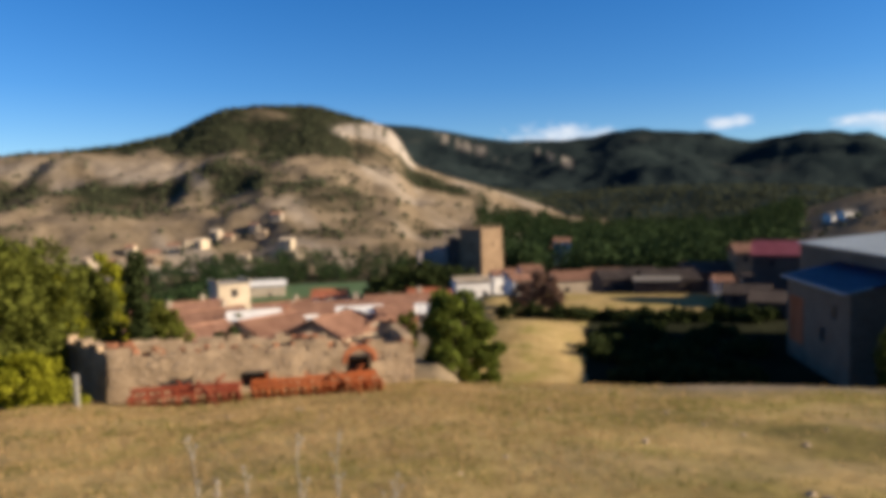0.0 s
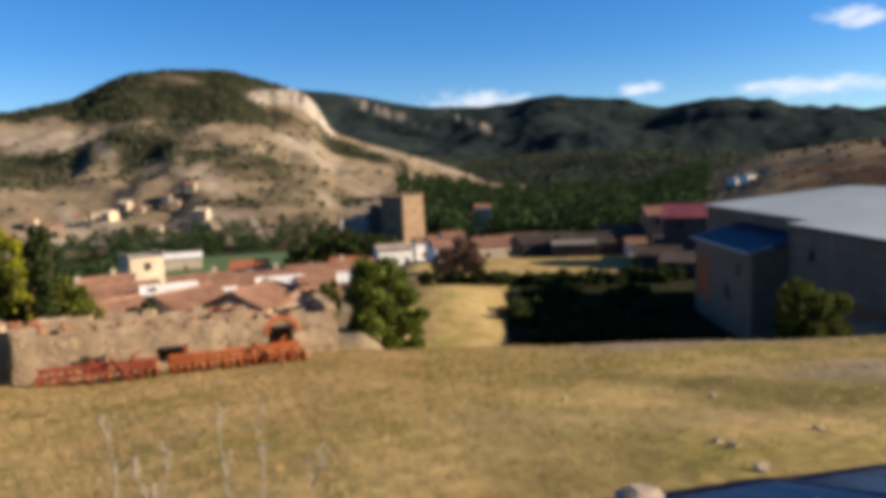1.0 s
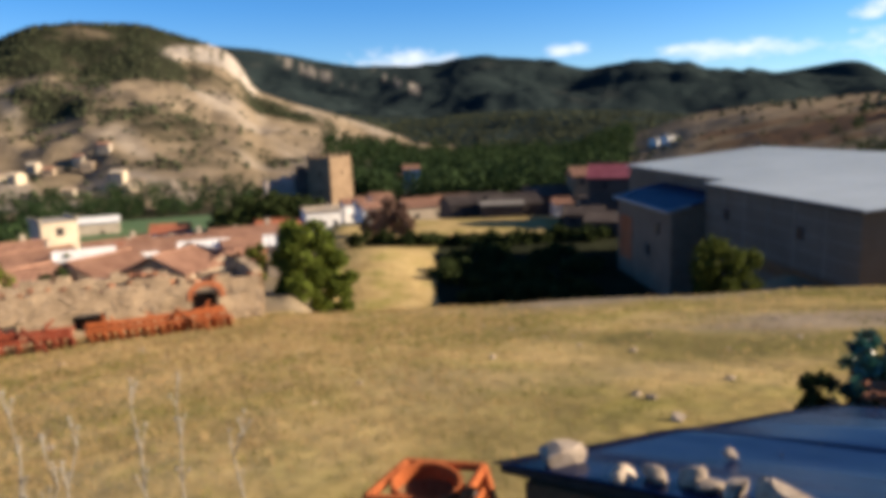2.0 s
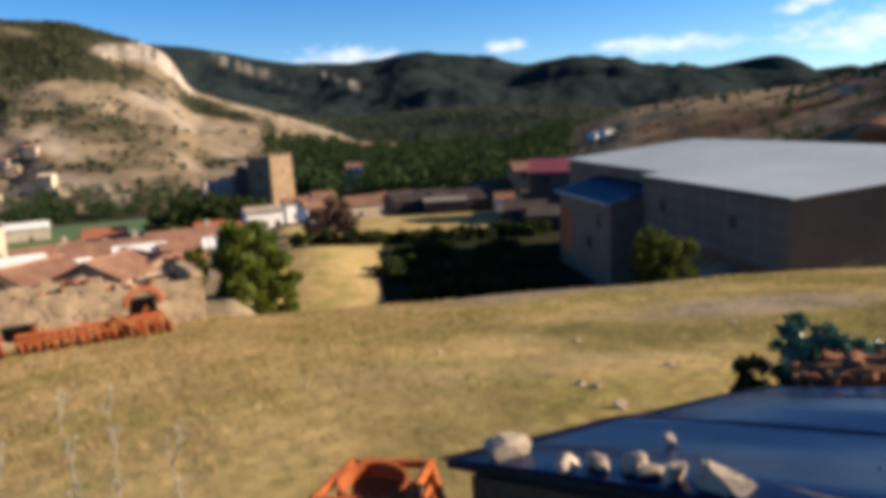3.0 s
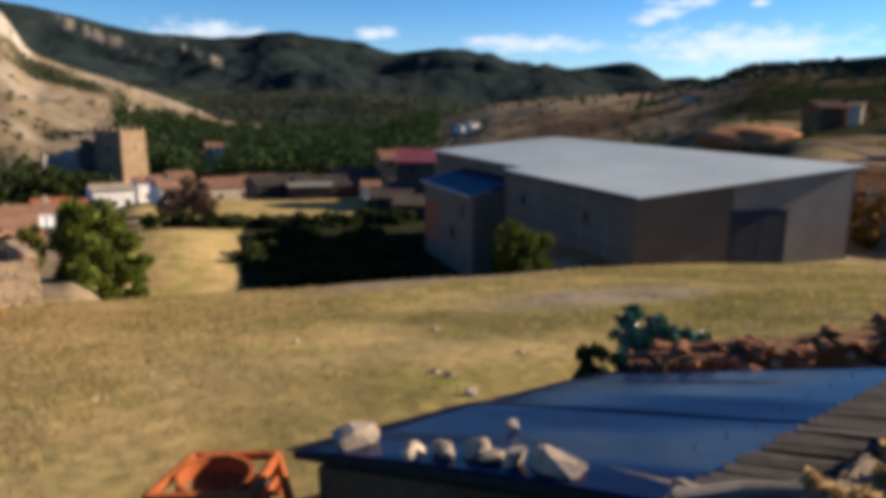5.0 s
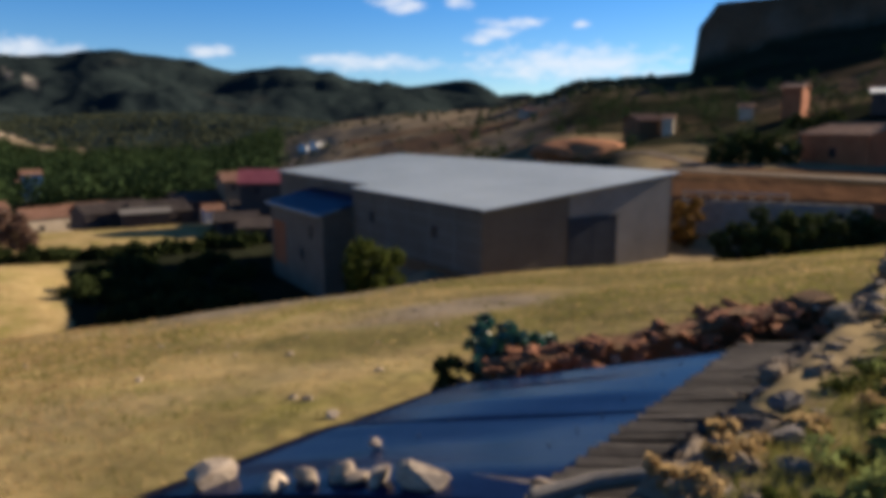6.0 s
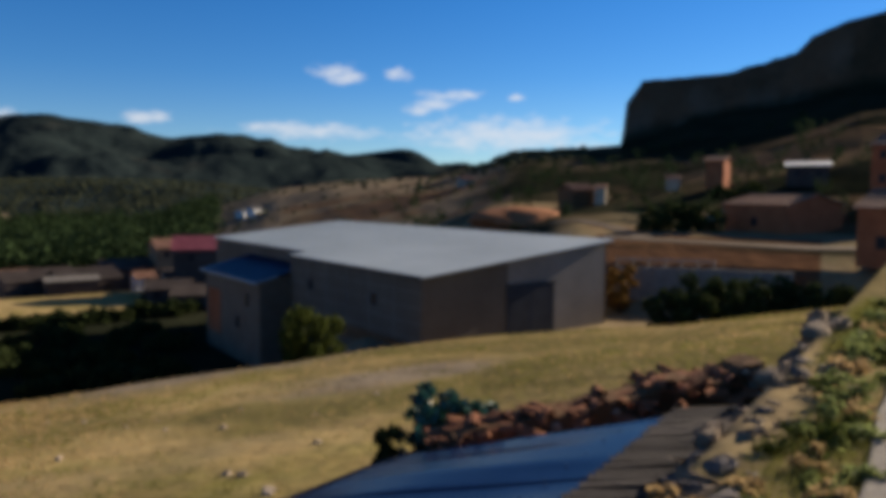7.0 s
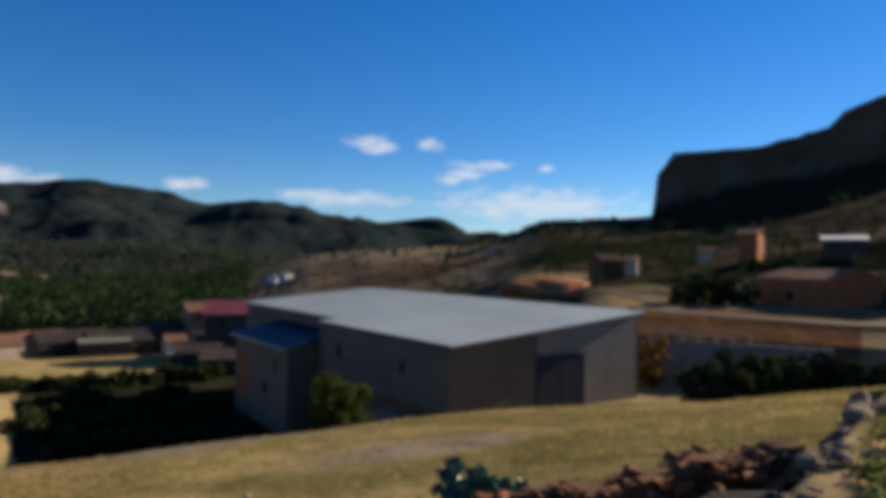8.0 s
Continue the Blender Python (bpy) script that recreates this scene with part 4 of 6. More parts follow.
# ---- houses ----
def house(az, d, w, l, h, roof_h, wall, roof, label, turn=None, windows=2, z=None, flat=False, name="house", chimney=False):
    """A house w wide to its front, l deep, with eaves at h; the ridge runs along its width."""
    x, y = polar(az, d)
    base = height(x, y) if z is None else z
    t = thing(name, x, y, base - 0.6, -az if turn is None else turn, label, "house" if name == "house" else name)
    h = h + 0.6
    th = 0.3
    walls = bmesh.new()
    if flat:
        box((w, l, h), pose(0, 0, h / 2), bm=walls)
        part("wall", walls, M[wall], t)
        part("roof", box((w + 0.3, l + 0.3, 0.2), pose(0, 0, h + 0.1), 0.04), M[roof], t)
        for sx in (-1, 1):
            part("parapet", box((0.2, l + 0.3, 0.4), pose(sx * (w / 2 + 0.05), 0, h + 0.4)), M[wall], t)
    else:
        ring = [(-l / 2, 0), (l / 2, 0), (l / 2, h), (0, h + roof_h), (-l / 2, h)]
        a = [walls.verts.new((-w / 2, py, pz)) for py, pz in ring]
        b = [walls.verts.new((w / 2, py, pz)) for py, pz in ring]
        walls.faces.new(a[::-1])
        walls.faces.new(b)
        for i in range(5):
            walls.faces.new((a[i], a[(i + 1) % 5], b[(i + 1) % 5], b[i]))
        bmesh.ops.recalc_face_normals(walls, faces=walls.faces[:])
        part("wall", walls, M[wall], t)
        o, e = 0.35, 0.4
        drop = roof_h / (l / 2) * e
        for s in (-1, 1):
            p = [(-w / 2 - o, s * (l / 2 + e), h - drop + 0.14), (w / 2 + o, s * (l / 2 + e), h - drop + 0.14), (w / 2 + o, 0, h + roof_h + 0.14), (-w / 2 - o, 0, h + roof_h + 0.14)]
            side = part("roof", slab(p, 0.13), M[roof], t)
            rows = bmesh.new()
            n = int(w / 0.45)
            for i in range(n + 1):
                xx = -w / 2 - o + 0.1 + i * (w + 2 * o - 0.2) / n
                rod((xx, s * (l / 2 + e), h - drop + 0.15), (xx, 0, h + roof_h + 0.15), 0.07, rows, 4)
            tagged(part("tiling", rows, M[roof], side), kind="stuff")
        part("ridge", rod((-w / 2 - o, 0, h + roof_h + 0.16), (w / 2 + o, 0, h + roof_h + 0.16), 0.12), M[roof], t)
    for i in range(windows):
        xx = -w / 2 + w * (i + 0.5) / windows
        f = part("window", box((0.95, 0.1, 1.15), pose(xx, -l / 2 - 0.01, 0.6 + min(h - 1.4, 1.6)), 0.01), M["dark_stone"], t)
        part("pane", box((0.75, 0.02, 0.95), pose(xx, -l / 2 - 0.068, 0.6 + min(h - 1.4, 1.6))), M["glass_dark"], f)
        if h > 5.2:
            f = part("window", box((0.95, 0.1, 1.15), pose(xx, -l / 2 - 0.01, h - 1.3), 0.01), M["dark_stone"], t)
            part("pane", box((0.75, 0.02, 0.95), pose(xx, -l / 2 - 0.068, h - 1.3)), M["glass_dark"], f)
    if chimney:
        part("chimney", box((0.6, 0.6, 1.3), pose(w * 0.28, l * 0.12, h + roof_h + 0.3), 0.03), M[wall], t)
    return t


def make_town():
    tile, red, white = "roof_tile", "roof_red", "whitewash"
    old = "old village house with a weathered clay tile roof"
    for az, d, w, l, h, rh, wall, roof, label, turn in (
            (-20.0, 66, 8, 7, 1.8, 1.2, "plaster", tile, old, 62), (-16.8, 71, 9, 6, 1.8, 1.1, "plaster", tile, old, -50),
            (-9.0, 88, 10, 7, 3.2, 1.5, "plaster", tile, old, 8),
            (-13.6, 94, 9, 7, 2.4, 1.5, "plaster", tile, old, 20), (-10.6, 106, 9, 7, 2.8, 1.4, "plaster", red, "long house with a red tile roof", 10),
            (-5.9, 108, 10, 8, 3.0, 1.5, "plaster", red, "long house with a red tile roof", 6), (-2.9, 78, 7, 6, 1.9, 1.2, "stone", red, "house with an orange tile roof and stone walls", -14),
            (-20.6, 104, 11, 8, 4.0, 1.5, "plaster", tile, old, 25), (-22.6, 96, 8, 8, 3.2, 1.4, "plaster", tile, old, 35),
            (-7.0, 128, 10, 8, 2.8, 1.4, "plaster", tile, old, 0), (-13.0, 122, 10, 8, 3.4, 1.4, "plaster", tile, old, 30),
            (-3.5, 92, 9, 7, 3.8, 1.4, "plaster", tile, old, 10), (-18.6, 86, 8, 7, 3.0, 1.3, "plaster", tile, old, 40)):
        house(az, d, w, l, h, rh, wall, roof, label, turn, chimney=d > 85)
    for az, d, w, l, h in ((-15.2, 83, 5.4, 3.4, 3.4), (-6.9, 79, 4.6, 3.4, 3.4), (-1.1, 70, 2.6, 3.0, 3.2), (-11.3, 76, 2.2, 2.5, 2.6)):
        house(az, d, w, l, h, 0.5, "plaster", white, "small shed with a bright white sheet roof", -az, windows=1, name="shed")
    rt = random.Random(77)
    for i in range(30):
        az, d = rt.uniform(-22, -2.5), rt.uniform(62, 128)
        if abs(az + 17.2) < 2.5 and d < 112:
            continue
        w = rt.uniform(4, 7)
        house(az, d, w, rt.uniform(4, 6), rt.uniform(1.6, 2.8), rt.uniform(0.7, 1.3), rt.choice(["plaster", "stone", "plaster", "whitewash"]), rt.choice([tile, tile, tile, red, tile]),
              "small village house crowded among the others", rt.uniform(-60, 60), windows=1)
    house(-17.0, 110, 4.6, 5, 8.2, 0, "cream", "concrete", "tall cream plastered block with a flat roof", 34, windows=1, flat=True)
    house(-9.2, 186, 9, 7, 2.6, 1.6, white, red, "white pavilion with a red tile roof beside the sports field", 5)
    house(-15.0, 216, 17, 9, 4.4, 1.0, "plaster", white, "long pale hall with a white roof", 12)
    house(-1.2, 148, 8.6, 6, 3.4, 1.5, white, red, "white house with a red tile roof", 10, windows=3, z=height(*polar(-1.2, 148)) + 0.5)
    house(2.2, 151, 7.4, 5, 4.2, 0.7, white, "plaster", "white house with a pale roof", 12, windows=3)
    for az, d, w, h in ((5.7, 142, 3.6, 4.2), (7.0, 138, 4.0, 4.6), (4.6, 158, 4, 4.5), (6.3, 128, 4, 3.0), (21.6, 138, 3.4, 2.6)):
        house(az, d, w, w, h, 0.8, white, tile, "small white house among the meadows", -az + 15, windows=1)
    # nearer barns and the shelter have their shade put into a dark colour
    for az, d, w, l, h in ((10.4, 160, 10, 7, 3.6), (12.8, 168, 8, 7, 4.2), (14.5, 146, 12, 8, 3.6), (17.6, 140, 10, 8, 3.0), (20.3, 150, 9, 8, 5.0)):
        house(az, d, w, l, h, 1.5, "plaster" if d > 155 else "dark_stone", tile if d > 155 else "dark_stone", "house with a clay tile roof at the meadow's edge" if d > 155 else "old barn at the meadow's edge, coloured dark for its shade", -az + 20)
    house(16.8, 132, 7.5, 4, 2.6, 0.4, "dark_stone", "concrete", "open shelter with a pale roof edge", -12, windows=0, name="shelter")
    house(23.6, 150, 7, 7, 8.8, 1.4, "tower_stone", tile, "tall tan house with a tile roof", -10)
    # the wall's dark colour carries this house's shade
    house(26.4, 124, 11, 9, 7.6, 1.8, "dark_stone", "roof_pink", "house with a dull pink sheet roof behind the warehouse", -28)
    house(27.6, 150, 8, 7, 9.6, 1.2, "plaster", red, "tan house with an orange roof behind the warehouse", -20)
    rng = random.Random(3)
    for i in range(17):
        az, d = -26.5 + i * 0.95 + rng.uniform(-0.3, 0.3), rng.uniform(320, 420)
        house(az, d, rng.uniform(4.5, 7.5), rng.uniform(5, 6.5), rng.uniform(3.0, 5.0), 1.1, rng.choice(["plaster", "plaster", "cream", "ruin", "stone"]), rng.choice(["plaster", tile, "stone"]), "small pale house at the foot of the hill", rng.uniform(-30, 30))
    house(9.6, 318, 7, 6, 10.0, 1.5, white, tile, "white house standing among the valley trees", -10)
    house(8.5, 322, 9, 6, 6.0, 1.5, "plaster", tile, "tan house standing among the valley trees", 10)
    house(29.8, 420, 8, 6, 3.6, 1.2, white, "concrete", "white farm buildings at the valley's edge", 15)
    house(28.9, 430, 7, 6, 2.8, 1.2, white, "concrete", "white farm buildings at the valley's edge", 25)
    # barns behind the annex: shade put into the wall and roof colour
    house(23.4, 116, 6, 6, 2.2, 1.0, "dark_stone", "dark_stone", "old barn behind the annex, coloured dark for the shade there", -30)
    house(26.0, 108, 8, 8, 2.2, 1.0, "dark_stone", "dark_stone", "old barn behind the annex, coloured dark for the shade there", -34)
    house(24.8, 130, 8, 7, 2.6, 1.0, "plaster", "dark_stone", "plastered house with a dark roof behind the barns", -18)
    # the slope under the crag
    house(70.3, 104, 9.4, 11, 3.8, 1.2, "brick_house", tile, "low brick house with a weathered tile roof", -107, windows=1, z=-3.4)
    house(79.0, 74, 8, 8, 4.6, 1.4, "brick_house", tile, "brick house at the bend of the track", -95, windows=2, z=-4.0)
    house(71.8, 130, 6.0, 5, 2.8, 0.5, "dark_stone", "roof_metal", "dark house with a pale metal roof", -70, windows=2, z=3.6)
    house(78.4, 118, 9, 8, 6.2, 1.5, "brick_house", tile, "brick house high on the slope", -95, windows=3, z=2.4)
    house(65.8, 138, 3.2, 4.4, 4.4, 0.7, "brick_house", tile, "narrow ruined brick house on the slope", -80, windows=0, z=3.4)
    house(57.2, 140, 2.0, 3.0, 3.2, 0.4, "cream", tile, "small tan hut on the slope", -60, windows=0, z=-0.2, name="hut")
    house(55.3, 143, 5.2, 5, 3.4, 0.9, "adobe", tile, "small dark earthen barn on the slope", -20, windows=0, z=-0.8)
    house(62.6, 150, 2.4, 3.0, 2.4, 0.5, "cream", tile, "small pale hut beside the footpath", -60, windows=0, name="hut")
    house(46.5, 300, 6, 6, 3, 1, "plaster", tile, "lone pale hut on the brown slope", -20, windows=1, name="hut")


make_town()


def ragged_wall(length, thick, tops, holes, cell, seed, m):
    """A rubble wall as one closed skin: tops gives its height along it; holes are (x0, x1, z0, z1)."""
    nx = int(length / cell)
    nz = int(max(tops(length * i / nx) for i in range(nx)) / cell) + 2

    def solid(i, k):
        if i < 0 or i >= nx or k < 0 or k >= nz:
            return False
        x, z = (i + 0.5) * cell, (k + 0.5) * cell
        return z < tops(x) and not any(x0 < x < x1 and z0 < z < z1 for x0, x1, z0, z1 in holes)
    bm = bmesh.new()
    made = {}

    def vert(i, k, s):
        if (i, k, s) not in made:
            p = Vector((i * cell, s * thick / 2, k * cell))
            q = p * 1.7 + Vector((seed, seed * 2, 0))
            p += Vector((noise.noise(q), 0.35 * noise.noise(q + Vector((31, 0, 0))), noise.noise(q + Vector((0, 57, 0))))) * cell * 0.55
            made[(i, k, s)] = bm.verts.new(m @ p)
        return made[(i, k, s)]
    for i in range(nx):
        for k in range(nz):
            if not solid(i, k):
                continue
            for s in (-1, 1):
                q = [vert(i, k, s), vert(i + 1, k, s), vert(i + 1, k + 1, s), vert(i, k + 1, s)]
                bm.faces.new(q if s < 0 else q[::-1])
            for (di, dk), (p, q) in {(-1, 0): ((0, 0), (0, 1)), (1, 0): ((1, 1), (1, 0)), (0, -1): ((1, 0), (0, 0)), (0, 1): ((0, 1), (1, 1))}.items():
                if not solid(i + di, k + dk):
                    bm.faces.new((vert(i + p[0], k + p[1], -1), vert(i + q[0], k + q[1], -1), vert(i + q[0], k + q[1], 1), vert(i + p[0], k + p[1], 1)))
    bmesh.ops.recalc_face_normals(bm, faces=bm.faces[:])
    return bm


def make_tower():
    x, y = polar(3.1, 192)
    z = height(x, y) - 1.0
    t = thing("castle_tower", x, y, z, -43, "square tan stone castle tower with one sunlit face", "tower")
    top = EYE - 192 * math.tan(radians(2.0)) - z
    bm = bmesh.new()
    bmesh.ops.create_cube(bm, size=1.0, matrix=pose(0, 0, top / 2) @ Matrix.Diagonal((7.6, 8.6, top, 1)))
    for v in bm.verts:
        if v.co.z < 1:
            v.co.x *= 1.06
            v.co.y *= 1.06
    bmesh.ops.subdivide_edges(bm, edges=bm.edges[:], cuts=12, use_grid_fill=True)
    for v in bm.verts:
        v.co += Vector((noise.noise(v.co * 0.9), noise.noise(v.co * 0.9 + Vector((9, 0, 0))), 0)) * 0.12
    part("shaft", bm, M["tower_stone"], t)
    for i in range(4):
        for sy in (-1, 1):
            part("merlon", box((1.0, 0.6, 0.8), pose(-3.2 + i * 2.1, sy * 3.9, top + 0.4), 0.05), M["tower_stone"], t)
    for zz in (top * 0.35, top * 0.7):
        part("slit_window", box((0.5, 0.12, 1.3), pose(0.4, -4.4, zz)), M["void"], t)
        part("slit_window", box((0.12, 0.5, 1.3), pose(3.86, 0.4, zz)), M["void"], t)
    x, y = polar(1.55, 194)
    z = height(x, y) - 1.0
    k = thing("castle_keep", x, y, z, -12, "broken stone keep wall beside the tower, coloured dark for its shade", "castle")
    h = EYE - 194 * math.tan(radians(2.55)) - z
    # the keep's shade is put into its dark stone colour
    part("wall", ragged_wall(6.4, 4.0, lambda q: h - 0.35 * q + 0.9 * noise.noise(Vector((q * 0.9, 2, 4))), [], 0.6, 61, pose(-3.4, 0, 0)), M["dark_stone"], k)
    part("buttress", box((0.7, 0.8, h * 0.97), pose(0.7, -2.3, h * 0.485), 0.1), M["tower_stone"], k)
    part("curtain_wall", ragged_wall(11.0, 1.4, lambda q: h * 0.80 - 0.16 * q + 1.3 * noise.noise(Vector((q * 0.5, 3, 4))), [], 0.6, 62, pose(-3.2, 0.6, 0, 0, 0, 226)), M["ruin_pale"], k, "pale crumbling rubble wall")
    # the sports field
    x, y = polar(-9.6, 214)
    p = part("sports_field", box((44, 52, 0.3), pose(x, y, height(x, y) + 0.75, 0, 0, 8)), M["pitch"])
    tagged(p, "level green sports field behind the village", "sports field", kind="structure")


make_tower()


# ---- the shed below the road, with its blue roof ----
NR, FR, FL, NL = Vector((2.87, 2.60, -0.50)), Vector((6.30, 3.22, -0.50)), Vector((4.68, 5.04, -0.92)), Vector((1.50, 4.80, -0.92))


def on_roof(u, v):
    """u: along the wall (0 near, 1 far); v: from the wall (0) to the field (1)."""
    return NR.lerp(FR, u).lerp(NL.lerp(FL, u), v)


def make_shed():
    s = thing("shed", 3.8, 3.9, -2.6, 0, "low adobe shed roofed with dark blue metal sheets", "shed")
    inv = Matrix.Translation((-3.8, -3.9, 2.6))
    n_sheets = 2
    for k in range(n_sheets):
        u0, u1 = k / n_sheets - 0.006, (k + 1) / n_sheets + 0.006
        nu, nv = 36, 14
        verts, faces = [], []
        for i in range(nu + 1):
            u = u0 + (u1 - u0) * i / nu
            for j in range(nv + 1):
                v = -0.06 + 1.12 * j / nv
                p = on_roof(u, v)
                wave = 0.075 * noise.noise(Vector((u * 3.1, v * 0.9, 3.1))) + 0.012 * noise.noise(Vector((u * 9.0, v * 2.0, 7.7))) + (0.004 if k % 2 else 0.0)
                verts.append(inv @ (p + Vector((0, 0, wave))))
        for i in range(nu):
            for j in range(nv):
                a = i * (nv + 1) + j
                faces.append((a, a + 1, a + nv + 2, a + nv + 1))
        ob = from_arrays("roof_sheet", [tuple(v) for v in verts], faces, M["blue_sheet"], s, smooth=True)
        so = ob.modifiers.new("thickness", "SOLIDIFY")
        so.thickness = 0.006
    # walls under the sheets
    def wall(a, b, name):
        a, b = inv @ a, inv @ b
        d = (b - a).normalized()
        nrm = Vector((-d.y, d.x, 0)) * 0.15
        bm = bmesh.new()
        ring = []
        for p in (a, b):
            for q in (-nrm, nrm):
                ring.append(bm.verts.new((p.x + q.x, p.y + q.y, -0.6)))
                ring.append(bm.verts.new((p.x + q.x, p.y + q.y, p.z - 0.09)))
        bmesh.ops.convex_hull(bm, input=ring)
        bmesh.ops.subdivide_edges(bm, edges=bm.edges[:], cuts=6, use_grid_fill=True)
        for v in bm.verts:
            if v.co.z < p.z - 0.12:
                v.co += Vector((noise.noise(v.co * 3), noise.noise(v.co * 3 + Vector((5, 0, 0))), 0)) * 0.04
        part(name, bm, M["adobe"], s)
    wall(on_roof(0.05, 0.02), on_roof(0.05, 0.97), "near_wall")
    wall(on_roof(0.97, 0.02), on_roof(0.97, 0.97), "far_wall")
    wall(on_roof(0.1, 0.96), on_roof(0.93, 0.96), "field_wall")
    for u in (0.04, 0.35, 0.65, 0.94):
        a, b = inv @ on_roof(u, -0.03), inv @ on_roof(u, 1.08)
        part("rafter", rod(a - Vector((0, 0, 0.07)), b - Vector((0, 0, 0.07)), 0.05), M["old_board"], s)
    for v in (0.15, 0.62):
        for u in np.arange(0.06, 1.0, 0.107):
            p = inv @ on_roof(u, v)
            part("roof_screw", rod(p - Vector((0, 0, 0.01)), p + Vector((0, 0, 0.02)), 0.007, sides=6), M["door_metal"], s)
    # stones that hold the sheets down
    for i, (az, d, w, h) in enumerate(((21.6, 4.98, 0.35, 0.23), (26.8, 4.60, 0.24, 0.15), (29.5, 4.58, 0.22, 0.16), (32.3, 4.50, 0.20, 0.21), (33.6, 4.42, 0.24, 0.12),
                                       (35.7, 4.30, 0.23, 0.17), (38.8, 4.22, 0.34, 0.26), (34.9, 5.12, 0.11, 0.08), (49.6, 3.72, 0.34, 0.22), (51.8, 3.66, 0.18, 0.16))):
        x, y = polar(az, d)
        # height of the roof plane below that spot
        nrm = (FR - NR).cross(NL - NR)
        z = NR.z - (nrm.x * (x - NR.x) + nrm.y * (y - NR.y)) / nrm.z
        boulder("weight_stone", (w * 1.15, w * 0.9, h * 0.9), 200 + i, M["pale_rock"], pose(x, y, z + h * 0.30 + 0.01, 8 * (i % 3), 10 * (i % 2), 47 * i),
                label="pale limestone block weighing down the blue roof sheets", category="stone", group="stones on the shed roof")
    # grey boards between sheets and road wall
    b = thing("board_strip", 4.9, 2.5, -0.4, 0, "strip of weathered grey boards between roof and wall", "boards")
    for i in range(26):
        u = -0.02 + i * 0.041
        a = on_roof(u, -0.02) + Vector((-0.02, 0.02, 0.035 + 0.008 * (i % 3)))
        ln = 0.62 + 0.10 * math.sin(i * 2.3)
        c = a + Vector((0.58, -0.81, 0.0)) * ln + Vector((0.03 * math.sin(i), 0, 0.07))
        d = (c - a)
        m = Matrix.Translation((a + c) / 2 - Vector((4.9, 2.5, -0.4))) @ d.to_track_quat("Y", "Z").to_matrix().to_4x4() @ pose(0, 0, 0, 0, 5 * math.sin(i * 1.7), 0)
        part("board", box((0.112, d.length, 0.028), m, 0.004), M["old_board"], b)
    lg = bmesh.new()
    pts = [Vector((2.72, 2.42, -0.36)), Vector((3.02, 2.27, -0.30)), Vector((3.30, 2.02, -0.24)), Vector((3.52, 1.80, -0.12))]
    for p, q, r in zip(pts, pts[1:], (0.06, 0.055, 0.05)):
        rod(p, q, r, lg, 9, r * 0.92)
    tagged(part("log", lg, M["log"], smooth=False), "bleached crooked log lying at the end of the boards", "log")


make_shed()


